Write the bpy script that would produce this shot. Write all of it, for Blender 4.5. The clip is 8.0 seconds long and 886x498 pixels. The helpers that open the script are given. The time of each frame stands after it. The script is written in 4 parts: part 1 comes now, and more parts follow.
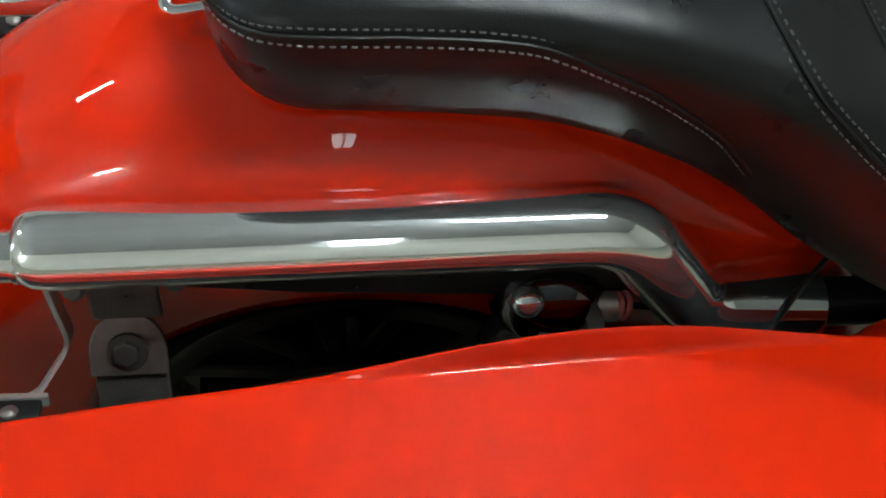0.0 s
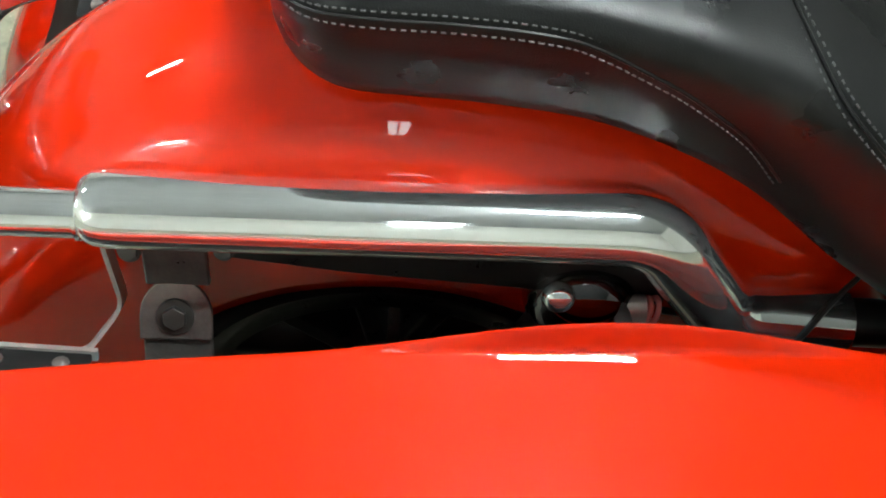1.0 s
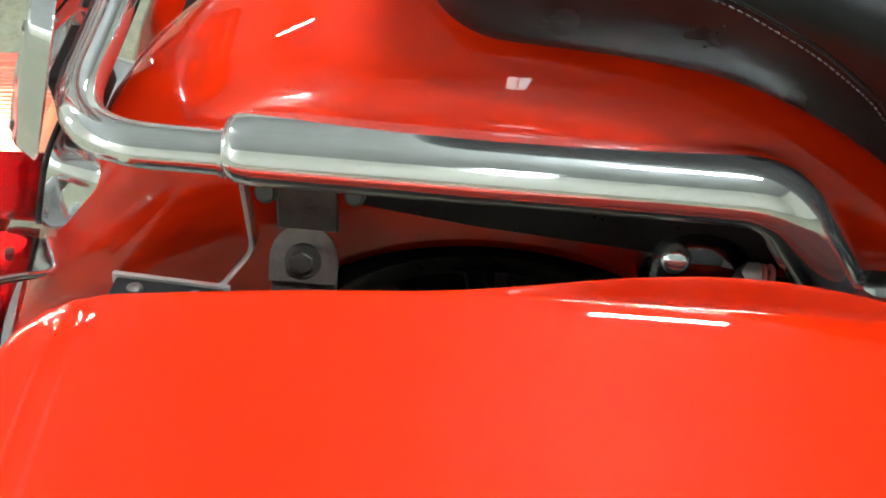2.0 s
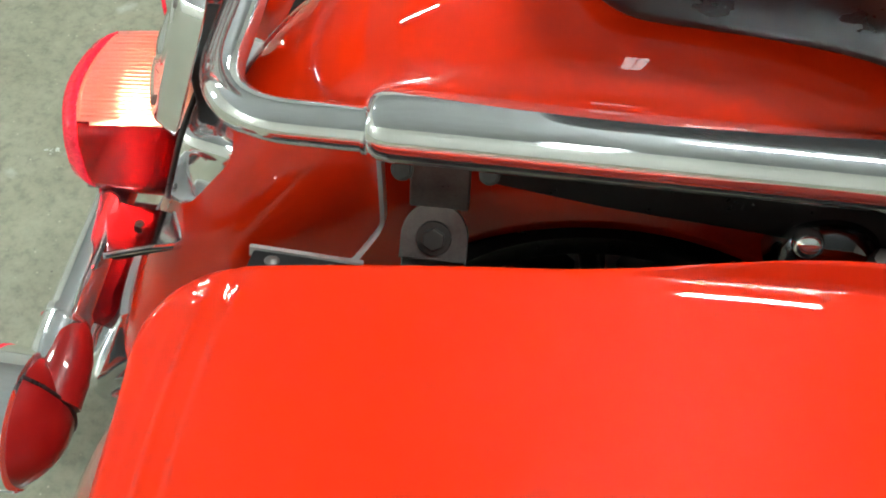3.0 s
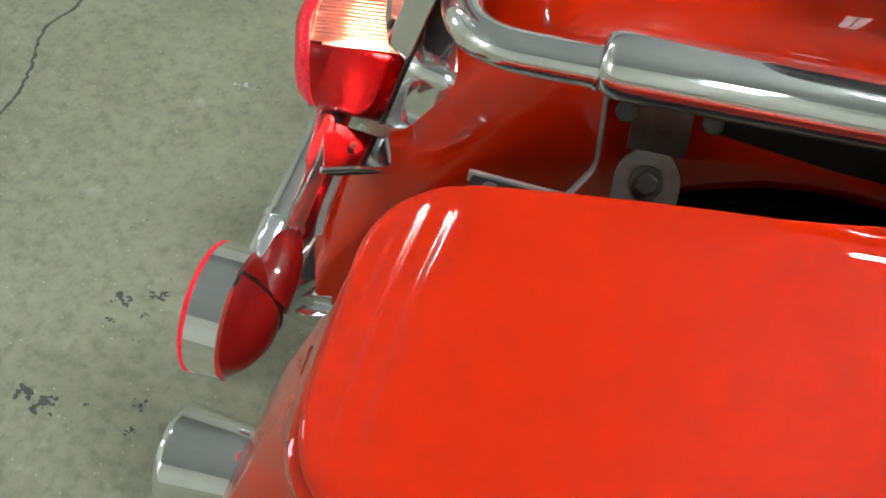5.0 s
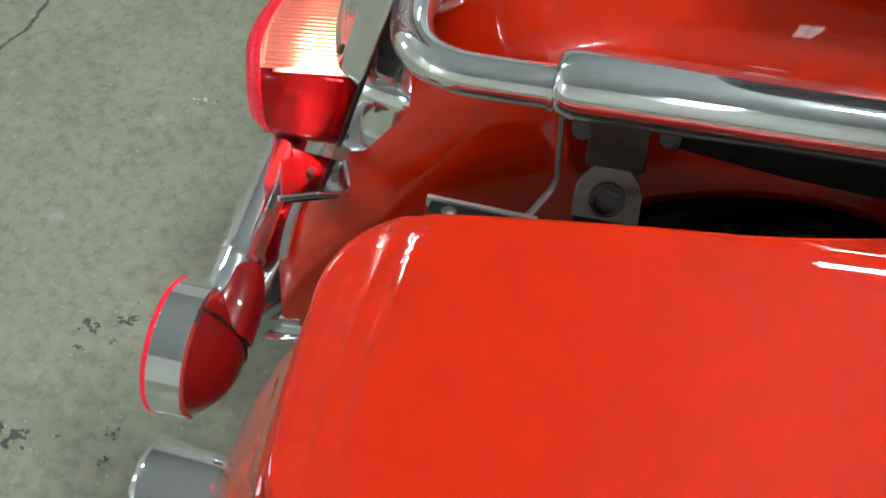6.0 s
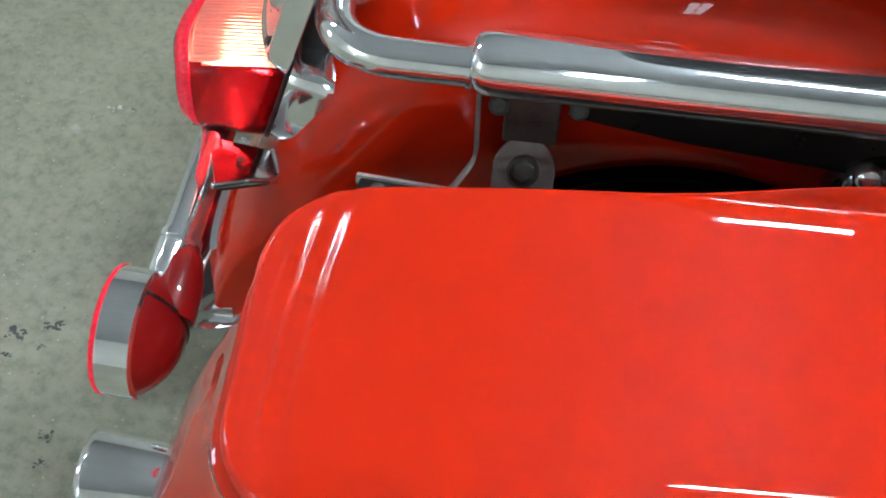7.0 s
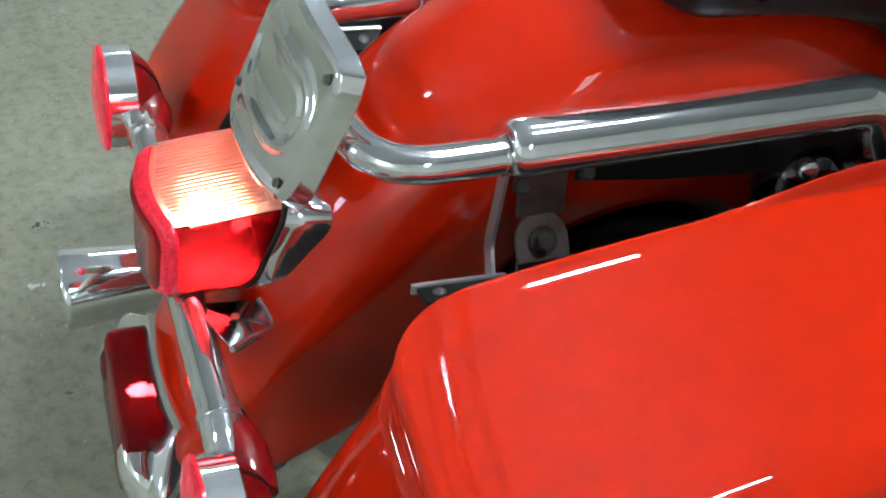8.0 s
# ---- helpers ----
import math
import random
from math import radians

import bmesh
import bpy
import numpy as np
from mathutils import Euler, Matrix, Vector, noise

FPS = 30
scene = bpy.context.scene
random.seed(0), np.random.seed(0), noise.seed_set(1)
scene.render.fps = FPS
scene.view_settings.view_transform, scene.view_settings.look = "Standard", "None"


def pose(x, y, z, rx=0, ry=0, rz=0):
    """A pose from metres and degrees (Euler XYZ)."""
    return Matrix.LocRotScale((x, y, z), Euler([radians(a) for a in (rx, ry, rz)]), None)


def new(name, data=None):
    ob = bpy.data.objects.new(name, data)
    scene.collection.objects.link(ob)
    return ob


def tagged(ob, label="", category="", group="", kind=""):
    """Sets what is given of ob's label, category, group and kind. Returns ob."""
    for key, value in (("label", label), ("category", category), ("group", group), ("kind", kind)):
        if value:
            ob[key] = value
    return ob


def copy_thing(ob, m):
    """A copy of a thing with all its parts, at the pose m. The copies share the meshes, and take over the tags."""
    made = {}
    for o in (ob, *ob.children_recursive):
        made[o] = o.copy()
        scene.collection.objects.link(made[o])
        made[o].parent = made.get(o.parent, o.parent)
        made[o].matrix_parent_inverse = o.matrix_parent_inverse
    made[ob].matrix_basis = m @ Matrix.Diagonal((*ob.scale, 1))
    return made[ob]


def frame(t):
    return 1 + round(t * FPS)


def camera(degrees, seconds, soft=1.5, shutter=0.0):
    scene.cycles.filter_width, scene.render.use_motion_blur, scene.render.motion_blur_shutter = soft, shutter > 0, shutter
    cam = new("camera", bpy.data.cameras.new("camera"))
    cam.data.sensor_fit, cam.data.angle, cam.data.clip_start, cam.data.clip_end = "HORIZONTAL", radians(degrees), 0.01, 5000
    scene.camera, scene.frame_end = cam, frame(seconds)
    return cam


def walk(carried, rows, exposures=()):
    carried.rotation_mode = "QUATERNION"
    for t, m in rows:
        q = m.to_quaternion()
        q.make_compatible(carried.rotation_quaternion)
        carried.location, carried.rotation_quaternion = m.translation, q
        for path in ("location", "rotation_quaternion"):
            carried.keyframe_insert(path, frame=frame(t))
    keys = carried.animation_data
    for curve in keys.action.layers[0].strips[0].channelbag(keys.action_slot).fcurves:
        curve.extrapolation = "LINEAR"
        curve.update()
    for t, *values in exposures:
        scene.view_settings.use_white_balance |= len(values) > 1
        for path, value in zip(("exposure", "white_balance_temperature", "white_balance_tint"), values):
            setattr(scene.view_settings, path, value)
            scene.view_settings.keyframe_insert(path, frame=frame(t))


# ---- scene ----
cam = camera(44.3, 8.0, soft=1.9)
METRES, EYE, TILT, LEAN, TURN = 0.80, 1.13, -55.0, -3.0, -5.0
ROWS = [
    (0.0, 0.0, 0.0, 0.0, 0.0, 0.0, 0.0),
    (0.2, 0.0297, -0.0166, -0.0014, -0.52, 1.03, 0.59),
    (0.5, 0.0478, -0.0136, 0.004, 1.13, 1.52, -1.86),
    (0.8, 0.0332, -0.0187, -0.0209, 2.14, 1.94, -3.49),
    (1.0, 0.0229, -0.0335, -0.0369, 3.32, 1.86, -4.21),
    (1.2, 0.0090, -0.0393, -0.0532, 3.79, 1.99, -5.12),
    (2.3, -0.0234, -0.0676, -0.1141, 7.55, 3.43, -7.46),
    (2.5, -0.0419, -0.0656, -0.115, 7.47, 3.05, -7.46),
    (3.0, -0.0727, -0.0864, -0.1242, 9.49, 2.32, -8.62),
    (3.5, -0.1194, -0.1175, -0.1561, 11.94, 1.73, -12.35),
    (4.0, -0.1302, -0.1314, -0.1888, 14.34, 1.38, -15.01),
    (4.2, -0.1360, -0.1345, -0.1986, 14.80, 1.33, -15.78),
    (5.3, -0.1365, -0.1248, -0.1795, 15.54, 0.16, -14.52),
    (5.5, -0.137, -0.1237, -0.1673, 15.43, 0.02, -13.94),
    (6.0, -0.1337, -0.1157, -0.1526, 14.31, 0.07, -12.23),
    (6.5, -0.1128, -0.1287, -0.153, 13.44, 0.4, -10.84),
    (7.0, -0.1324, -0.1834, -0.1942, 9.35, 1.71, -9.47),
    (7.2, -0.2182, -0.1721, -0.2450, 3.81, 4.42, -5.85),
    (7.5, -0.367, -0.2123, -0.2703, -3.77, 6.49, 3.25),
    (7.7, -0.4352, -0.2085, -0.2667, -7.21, 7.17, 5.07),
    (8.0, -0.591, -0.1952, -0.2169, -12.17, 7.84, 9.48),
]
walk(cam, [(t, pose(0, 0, EYE, TILT, LEAN, TURN) @ pose(METRES * x, METRES * y, METRES * z, 90 + pitch, roll, yaw)) for t, x, y, z, yaw, pitch, roll in ROWS],
     exposures=[(0.0, 1.12, 6200, 8), (0.5, 1.72, 6200, 8), (1.0, 1.86, 6300, 8), (2.5, 1.74, 6300, 8), (3.0, 1.62, 6300, 8), (3.5, 1.38, 6400, 8), (4.0, 1.14, 6450, 8), (5.5, 1.12, 6350, 8),
                (6.0, 1.10, 6050, 9), (6.5, 1.11, 5800, 12), (7.0, 1.18, 5750, 12), (8.0, 1.18, 5750, 12)])

# ---- world and light ----
world = bpy.data.worlds.new("World")
scene.world = world
world.use_nodes = True
world.node_tree.nodes["Background"].inputs[0].default_value = (0.75, 0.8, 0.85, 1)
world.node_tree.nodes["Background"].inputs[1].default_value = 0.05
TUBE_POWER = 104.0


# ---- materials ----
def nodes_of(name):
    m = bpy.data.materials.new(name)
    m.use_nodes = True
    return m, m.node_tree.nodes, m.node_tree.links, m.node_tree.nodes["Principled BSDF"]


def tex(nodes, links, kind, scale, coords="Object", **extra):
    c = nodes.new("ShaderNodeTexCoord")
    n = nodes.new(kind)
    n.inputs["Scale"].default_value = scale
    for k, v in extra.items():
        n.inputs[k].default_value = v
    links.new(c.outputs[coords], n.inputs["Vector"])
    return n


def ramp(nodes, links, source, stops):
    r = nodes.new("ShaderNodeValToRGB")
    while len(r.color_ramp.elements) < len(stops):
        r.color_ramp.elements.new(0.5)
    for e, (p, c) in zip(r.color_ramp.elements, stops):
        e.position, e.color = p, (*c, 1) if len(c) == 3 else c
    links.new(source, r.inputs[0])
    return r


def bump(nodes, links, source, target, strength, distance):
    b = nodes.new("ShaderNodeBump")
    b.inputs["Strength"].default_value, b.inputs["Distance"].default_value = strength, distance
    links.new(source, b.inputs["Height"])
    links.new(b.outputs[0], target.inputs["Normal"])
    return b


def gray(v):
    return (v, v, v)


def surface(name, base, rough, metal=0.0, vary=0.06, scale=30.0, relief=0.0, coat=0.0, spread=0.05, spec=0.5):
    """A plain surface with small changes of tone and gloss at two scales."""
    m, n, l, p = nodes_of(name)
    big, fine = tex(n, l, "ShaderNodeTexNoise", scale, Detail=5.0), tex(n, l, "ShaderNodeTexNoise", scale * 9, Detail=3.0)
    mix = n.new("ShaderNodeMath")
    mix.operation = "MULTIPLY_ADD"
    l.new(fine.outputs[0], mix.inputs[0])
    mix.inputs[1].default_value = 0.4
    l.new(big.outputs[0], mix.inputs[2])
    lo, hi = [max(0, c * (1 - vary)) for c in base], [min(1, c * (1 + vary)) for c in base]
    r = ramp(n, l, mix.outputs[0], [(0.45, lo), (0.95, hi)])
    l.new(r.outputs[0], p.inputs["Base Color"])
    q = ramp(n, l, mix.outputs[0], [(0.4, gray(max(0.0, rough - spread))), (0.95, gray(rough + spread))])
    l.new(q.outputs[0], p.inputs["Roughness"])
    p.inputs["Metallic"].default_value = metal
    p.inputs["Specular IOR Level"].default_value = spec
    p.inputs["Coat Weight"].default_value = coat
    p.inputs["Coat Roughness"].default_value = 0.012
    if relief:
        bump(n, l, fine.outputs[0], p, 0.5, relief)
    return m


RED = surface("red_paint", (0.60, 0.018, 0.0013), 0.4, vary=0.004, scale=14, coat=1.0, spread=0.01, spec=0.0)
DARK_RED = surface("dark_red_enamel_and_reflection", (0.20, 0.005, 0.005), 0.3, vary=0.03, scale=30, coat=1.0, spread=0.01, spec=0.2)
CHROME = surface("chrome", (0.87, 0.89, 0.90), 0.060, metal=0.95, vary=0.05, scale=60, spread=0.035)
DULL_CHROME = surface("dulled_chrome", (0.60, 0.60, 0.60), 0.10, metal=1.0, vary=0.15, scale=60)
STEEL = surface("dull_steel", (0.175, 0.160, 0.146), 0.38, metal=0.75, vary=0.25, scale=50, spread=0.12, relief=0.0006)
BOLT = surface("dark_bolt_steel", (0.055, 0.050, 0.045), 0.45, metal=0.5, vary=0.25, scale=90, spread=0.1)
ZINC = surface("zinc_plated_steel", (0.50, 0.50, 0.47), 0.35, metal=0.6, vary=0.12, scale=70)
BLACK = surface("black_enamel", (0.014, 0.013, 0.0125), 0.3, vary=0.2, scale=40, spec=0.3)
MATT_BLACK = surface("matt_black_steel", (0.012, 0.012, 0.012), 0.55, vary=0.3, scale=60, spec=0.12)
RUBBER = surface("tyre_rubber", (0.24, 0.23, 0.20), 0.7, vary=0.25, scale=60, relief=0.0008)
BLACK_CHROME = surface("black_chrome", (0.10, 0.10, 0.105), 0.06, metal=1.0, vary=0.1, scale=60, spread=0.02)
PINK = surface("red_plastic_coil", (0.75, 0.22, 0.20), 0.4, vary=0.1)
THREAD = surface("grey_thread", (0.045, 0.045, 0.045), 0.6)
WALL = surface("wall_paint", (0.70, 0.69, 0.63), 0.7, vary=0.08, scale=1.5, relief=0.001)
CEIL = surface("ceiling_paint", (0.32, 0.325, 0.33), 0.8, vary=0.08, scale=2)
FIXTURE = surface("white_enamel", (0.75, 0.75, 0.73), 0.4)


def leather_material():
    m, n, l, p = nodes_of("black_leather")
    grain = tex(n, l, "ShaderNodeTexVoronoi", 1050)
    soft = tex(n, l, "ShaderNodeTexNoise", 22, Detail=4.0)
    r = ramp(n, l, soft.outputs[0], [(0.3, gray(0.007)), (0.75, gray(0.011))])
    l.new(r.outputs[0], p.inputs["Base Color"])
    q = ramp(n, l, soft.outputs[0], [(0.3, gray(0.26)), (0.75, gray(0.36))])
    l.new(q.outputs[0], p.inputs["Roughness"])
    p.inputs["Specular IOR Level"].default_value = 0.20
    bump(n, l, grain.outputs["Distance"], p, 0.40, 0.00016)
    return m


def concrete_material():
    m, n, l, p = nodes_of("shop_concrete")
    big = tex(n, l, "ShaderNodeTexNoise", 3.4, Detail=9.0, Roughness=0.68)
    fine = tex(n, l, "ShaderNodeTexNoise", 55, Detail=6.0, Roughness=0.7)
    tone = ramp(n, l, big.outputs[0], [(0.25, (0.160, 0.154, 0.102)), (0.5, (0.232, 0.226, 0.160)), (0.75, (0.290, 0.282, 0.214))])
    speck = ramp(n, l, fine.outputs[0], [(0.3, gray(0.66)), (0.5, gray(1.0)), (0.72, gray(1.2))])
    mul = n.new("ShaderNodeMixRGB")
    mul.blend_type, mul.inputs[0].default_value = "MULTIPLY", 1.0
    l.new(tone.outputs[0], mul.inputs[1])
    l.new(speck.outputs[0], mul.inputs[2])
    pale = tex(n, l, "ShaderNodeTexNoise", 17, Detail=4.0)
    spots = ramp(n, l, pale.outputs[0], [(0.66, gray(0.0)), (0.74, gray(0.45))])
    add = n.new("ShaderNodeMixRGB")
    l.new(spots.outputs[0], add.inputs[0])
    l.new(mul.outputs[0], add.inputs[1])
    add.inputs[2].default_value = (0.42, 0.41, 0.35, 1)
    dark = tex(n, l, "ShaderNodeTexNoise", 9, Detail=9.0, Roughness=0.75)
    oil = ramp(n, l, dark.outputs[0], [(0.28, gray(0.75)), (0.36, gray(0.0))])
    stain = n.new("ShaderNodeMixRGB")
    l.new(oil.outputs[0], stain.inputs[0])
    l.new(add.outputs[0], stain.inputs[1])
    stain.inputs[2].default_value = (0.06, 0.058, 0.05, 1)
    grit = tex(n, l, "ShaderNodeTexVoronoi", 62)
    wander = tex(n, l, "ShaderNodeTexNoise", 6, Detail=3.0)
    patch = ramp(n, l, wander.outputs[0], [(0.45, gray(0.0)), (0.62, gray(1.0))])
    last = stain
    for stops, colour, clumped in (([(0.06, gray(0.9)), (0.13, gray(0.0))], (0.045, 0.044, 0.038, 1), True), ([(0.07, gray(0.7)), (0.16, gray(0.0))], (0.50, 0.48, 0.36, 1), False)):
        cells = grit if clumped else tex(n, l, "ShaderNodeTexVoronoi", 95)
        dots = ramp(n, l, cells.outputs["Distance"], stops)
        few = ramp(n, l, cells.outputs["Color"], [(0.62, gray(0.0)), (0.70, gray(1.0))])
        both = n.new("ShaderNodeMath")
        both.operation = "MULTIPLY"
        l.new(dots.outputs[0], both.inputs[0])
        l.new(few.outputs[0], both.inputs[1])
        where = both
        if clumped:
            where = n.new("ShaderNodeMath")
            where.operation = "MULTIPLY"
            l.new(both.outputs[0], where.inputs[0])
            l.new(patch.outputs[0], where.inputs[1])
        mix = n.new("ShaderNodeMixRGB")
        l.new(where.outputs[0], mix.inputs[0])
        l.new(last.outputs[0], mix.inputs[1])
        mix.inputs[2].default_value = colour
        last = mix
    l.new(last.outputs[0], p.inputs["Base Color"])
    q = ramp(n, l, big.outputs[0], [(0.3, gray(0.5)), (0.7, gray(0.75))])
    l.new(q.outputs[0], p.inputs["Roughness"])
    bump(n, l, fine.outputs[0], p, 0.4, 0.0015)
    return m


def lens_material(name, colour, rough=0.12, weight=0.9):
    m, n, l, p = nodes_of(name)
    wave = tex(n, l, "ShaderNodeTexNoise", 160, Detail=2.0)
    p.inputs["Base Color"].default_value = (*colour, 1)
    p.inputs["Roughness"].default_value = rough
    p.inputs["Transmission Weight"].default_value = weight
    p.inputs["IOR"].default_value = 1.3
    bump(n, l, wave.outputs[0], p, 0.3, 0.001)
    return m


def glow(name, colour, strength):
    m, n, l, p = nodes_of(name)
    p.inputs["Base Color"].default_value = (0.8, 0.8, 0.8, 1)
    p.inputs["Emission Color"].default_value = (*colour, 1)
    p.inputs["Emission Strength"].default_value = strength
    return m


LEATHER, CONCRETE = leather_material(), concrete_material()
RED_LENS = lens_material("red_lens", (0.52, 0.012, 0.022), 0.14)
CLEAR_LENS = lens_material("clear_lens", (0.98, 0.66, 0.60), 0.32)
LIT_LENS = glow("lit_red_lens", (1.0, 0.03, 0.07), 0.38)
LIT_LENS.node_tree.nodes["Principled BSDF"].inputs["Base Color"].default_value = (0.5, 0.01, 0.02, 1)
LIT_LENS.node_tree.nodes["Principled BSDF"].inputs["Roughness"].default_value = 0.15
prisms = tex(LIT_LENS.node_tree.nodes, LIT_LENS.node_tree.links, "ShaderNodeTexVoronoi", 520)
sparkle = ramp(LIT_LENS.node_tree.nodes, LIT_LENS.node_tree.links, prisms.outputs["Color"], [(0.2, gray(0.06)), (0.85, gray(0.26))])
LIT_LENS.node_tree.links.new(sparkle.outputs[0], LIT_LENS.node_tree.nodes["Principled BSDF"].inputs["Emission Strength"])
BULB = glow("lit_bulb", (1.0, 0.60, 0.34), 50.0)
TUBE = glow("fluorescent_tube", (0.93, 1.0, 0.97), TUBE_POWER)
PANEL = glow("lit_diffuser", (0.90, 1.0, 0.97), 2.8)
DAYLIGHT = glow("daylit_pane", (0.72, 0.84, 1.0), 6.0)
STAIN = surface("oil_stain", (0.05, 0.048, 0.042), 0.55, vary=0.4, scale=40)
SCUFF = surface("concrete_scratch", (0.262, 0.254, 0.194), 0.6, vary=0.2, scale=80)
PALE = surface("paint_spot", (0.5, 0.5, 0.45), 0.6, vary=0.2, scale=80)


# ---- mesh tools ----
def part(name, bm, material, parent=None, label="", smooth=True, bevel=0.0, thick=0.0):
    """Links a bmesh as one mesh object under a thing or a part."""
    bmesh.ops.recalc_face_normals(bm, faces=bm.faces)
    me = bpy.data.meshes.new(name)
    bm.to_mesh(me)
    bm.free()
    me.materials.append(material)
    if smooth:
        me.shade_smooth()
        me.set_sharp_from_angle(angle=radians(38))
    ob = new(name, me)
    if parent:
        ob.parent = parent
    if thick:
        s = ob.modifiers.new("thickness", "SOLIDIFY")
        s.thickness, s.offset = thick, -1
    if bevel:
        b = ob.modifiers.new("edges", "BEVEL")
        b.width, b.segments, b.limit_method, b.angle_limit = bevel, 3, "ANGLE", radians(40)
    return tagged(ob, label) if label else ob


def spline(points, steps):
    """A smooth line through the points (Catmull-Rom), with that many steps between two of them."""
    pts = [Vector(p) for p in points]
    pts = [2 * pts[0] - pts[1], *pts, 2 * pts[-1] - pts[-2]]
    out = []
    for a, b, c, d in zip(pts, pts[1:], pts[2:], pts[3:]):
        for i in range(steps):
            t = i / steps
            out.append(0.5 * (2 * b + (c - a) * t + (2 * a - 5 * b + 4 * c - d) * t * t + (3 * b - a - 3 * c + d) * t ** 3))
    return [*out, pts[-2]]


def rounded(points, radius, steps=8):
    """A line through the points whose corners are rounded with that radius."""
    pts = [Vector(p) for p in points]
    out = [pts[0]]
    for a, b, c in zip(pts, pts[1:], pts[2:]):
        u, v = (a - b).normalized(), (c - b).normalized()
        half = u.angle(v) / 2
        d = min(radius / math.tan(half), (a - b).length * 0.49, (c - b).length * 0.49)
        for i in range(steps + 1):
            t = i / steps
            out.append((b + u * d) * (1 - t) ** 2 + b * 2 * t * (1 - t) + (b + v * d) * t * t)
    return [*out, pts[-1]]


def sweep(bm, line, radius, sides=24, caps=True, flat=1.0, start=None):
    """A tube along a line; radius: a number or one for each point. flat: thickness across, as a share."""
    line = [Vector(p) for p in line]
    rings, up = [], None
    for i, p in enumerate(line):
        ahead = (line[min(i + 1, len(line) - 1)] - line[max(i - 1, 0)]).normalized()
        if up is None:
            up = Vector(start) if start else (Vector((0, 0, 1)) if abs(ahead.z) < 0.9 else Vector((1, 0, 0)))
        up = (up - ahead * up.dot(ahead)).normalized()
        side = ahead.cross(up)
        r = radius[i] if isinstance(radius, (list, tuple)) else radius
        rings.append([bm.verts.new(p + (up * math.cos(a) * flat + side * math.sin(a)) * r)
                      for a in (2 * math.pi * k / sides for k in range(sides))])
    bridge(bm, rings, True)
    if caps:
        bm.faces.new(rings[0])
        bm.faces.new(rings[-1])
    return rings


def bridge(bm, rings, closed):
    for a, b in zip(rings, rings[1:]):
        n = len(a)
        for k in range(n if closed else n - 1):
            bm.faces.new((a[k], a[(k + 1) % n], b[(k + 1) % n], b[k]))


def turned(bm, profile, m=Matrix(), sides=40):
    """A body turned round its x axis from rows of (x, radius), then laid at m."""
    rings = []
    for x, r in profile:
        rings.append([bm.verts.new(m @ Vector((x, r * math.cos(a), r * math.sin(a)))) for a in (2 * math.pi * k / sides for k in range(sides))])
    bridge(bm, rings, True)
    bm.faces.new(rings[0])
    bm.faces.new(rings[-1])


def box(bm, lo, hi, m=Matrix()):
    c = [bm.verts.new(m @ Vector((x, y, z))) for x in (lo[0], hi[0]) for y in (lo[1], hi[1]) for z in (lo[2], hi[2])]
    for f in ((0, 1, 3, 2), (4, 6, 7, 5), (0, 4, 5, 1), (2, 3, 7, 6), (0, 2, 6, 4), (1, 5, 7, 3)):
        bm.faces.new([c[i] for i in f])


def outline(x0, x1, y0, y1, r, steps=8):
    """A rectangle with rounded corners; r: radii at (x1,y1), (x0,y1), (x0,y0), (x1,y0)."""
    pts = []
    for (cx, cy, sx, sy, a0), q in zip(((x1, y1, -1, -1, 0), (x0, y1, 1, -1, 90), (x0, y0, 1, 1, 180), (x1, y0, -1, 1, 270)), r):
        for i in range(steps + 1):
            a = radians(a0 + 90 * i / steps)
            pts.append((cx + sx * q + q * math.cos(a), cy + sy * q + q * math.sin(a)))
    return pts


def prism(bm, pts, z0, z1, m=Matrix()):
    lo, hi = [bm.verts.new(m @ Vector((x, y, z0))) for x, y in pts], [bm.verts.new(m @ Vector((x, y, z1))) for x, y in pts]
    bridge(bm, [lo, hi], True)
    bm.faces.new(lo)
    bm.faces.new(hi)


def hexbolt(name, m, size, parent, material, washer=1.5):
    """A hexagon bolt head, size across its corners, along z of m, with a washer under it."""
    bm = bmesh.new()
    prism(bm, [(size / 2 * math.cos(radians(60 * k)), size / 2 * math.sin(radians(60 * k))) for k in range(6)], 0.001, size * 0.42, m)
    prism(bm, [(size * 0.5 * washer * math.cos(radians(15 * k)), size * 0.5 * washer * math.sin(radians(15 * k))) for k in range(24)], 0, size * 0.12, m)
    return part(name, bm, material, parent, bevel=size * 0.05)


# ---- room ----
def slab(name, lo, hi, material, label):
    bm = bmesh.new()
    box(bm, lo, hi)
    return tagged(part(name, bm, material, smooth=False), label, name.split("_")[0], kind="structure")


floor = slab("floor", (-6, -5, -0.1), (6, 9, 0), CONCRETE, "grey worn workshop concrete floor with dark stains")
slab("ceiling", (-6.2, -5.2, 4.6), (6.2, 9.2, 4.7), CEIL, "plain grey workshop ceiling")


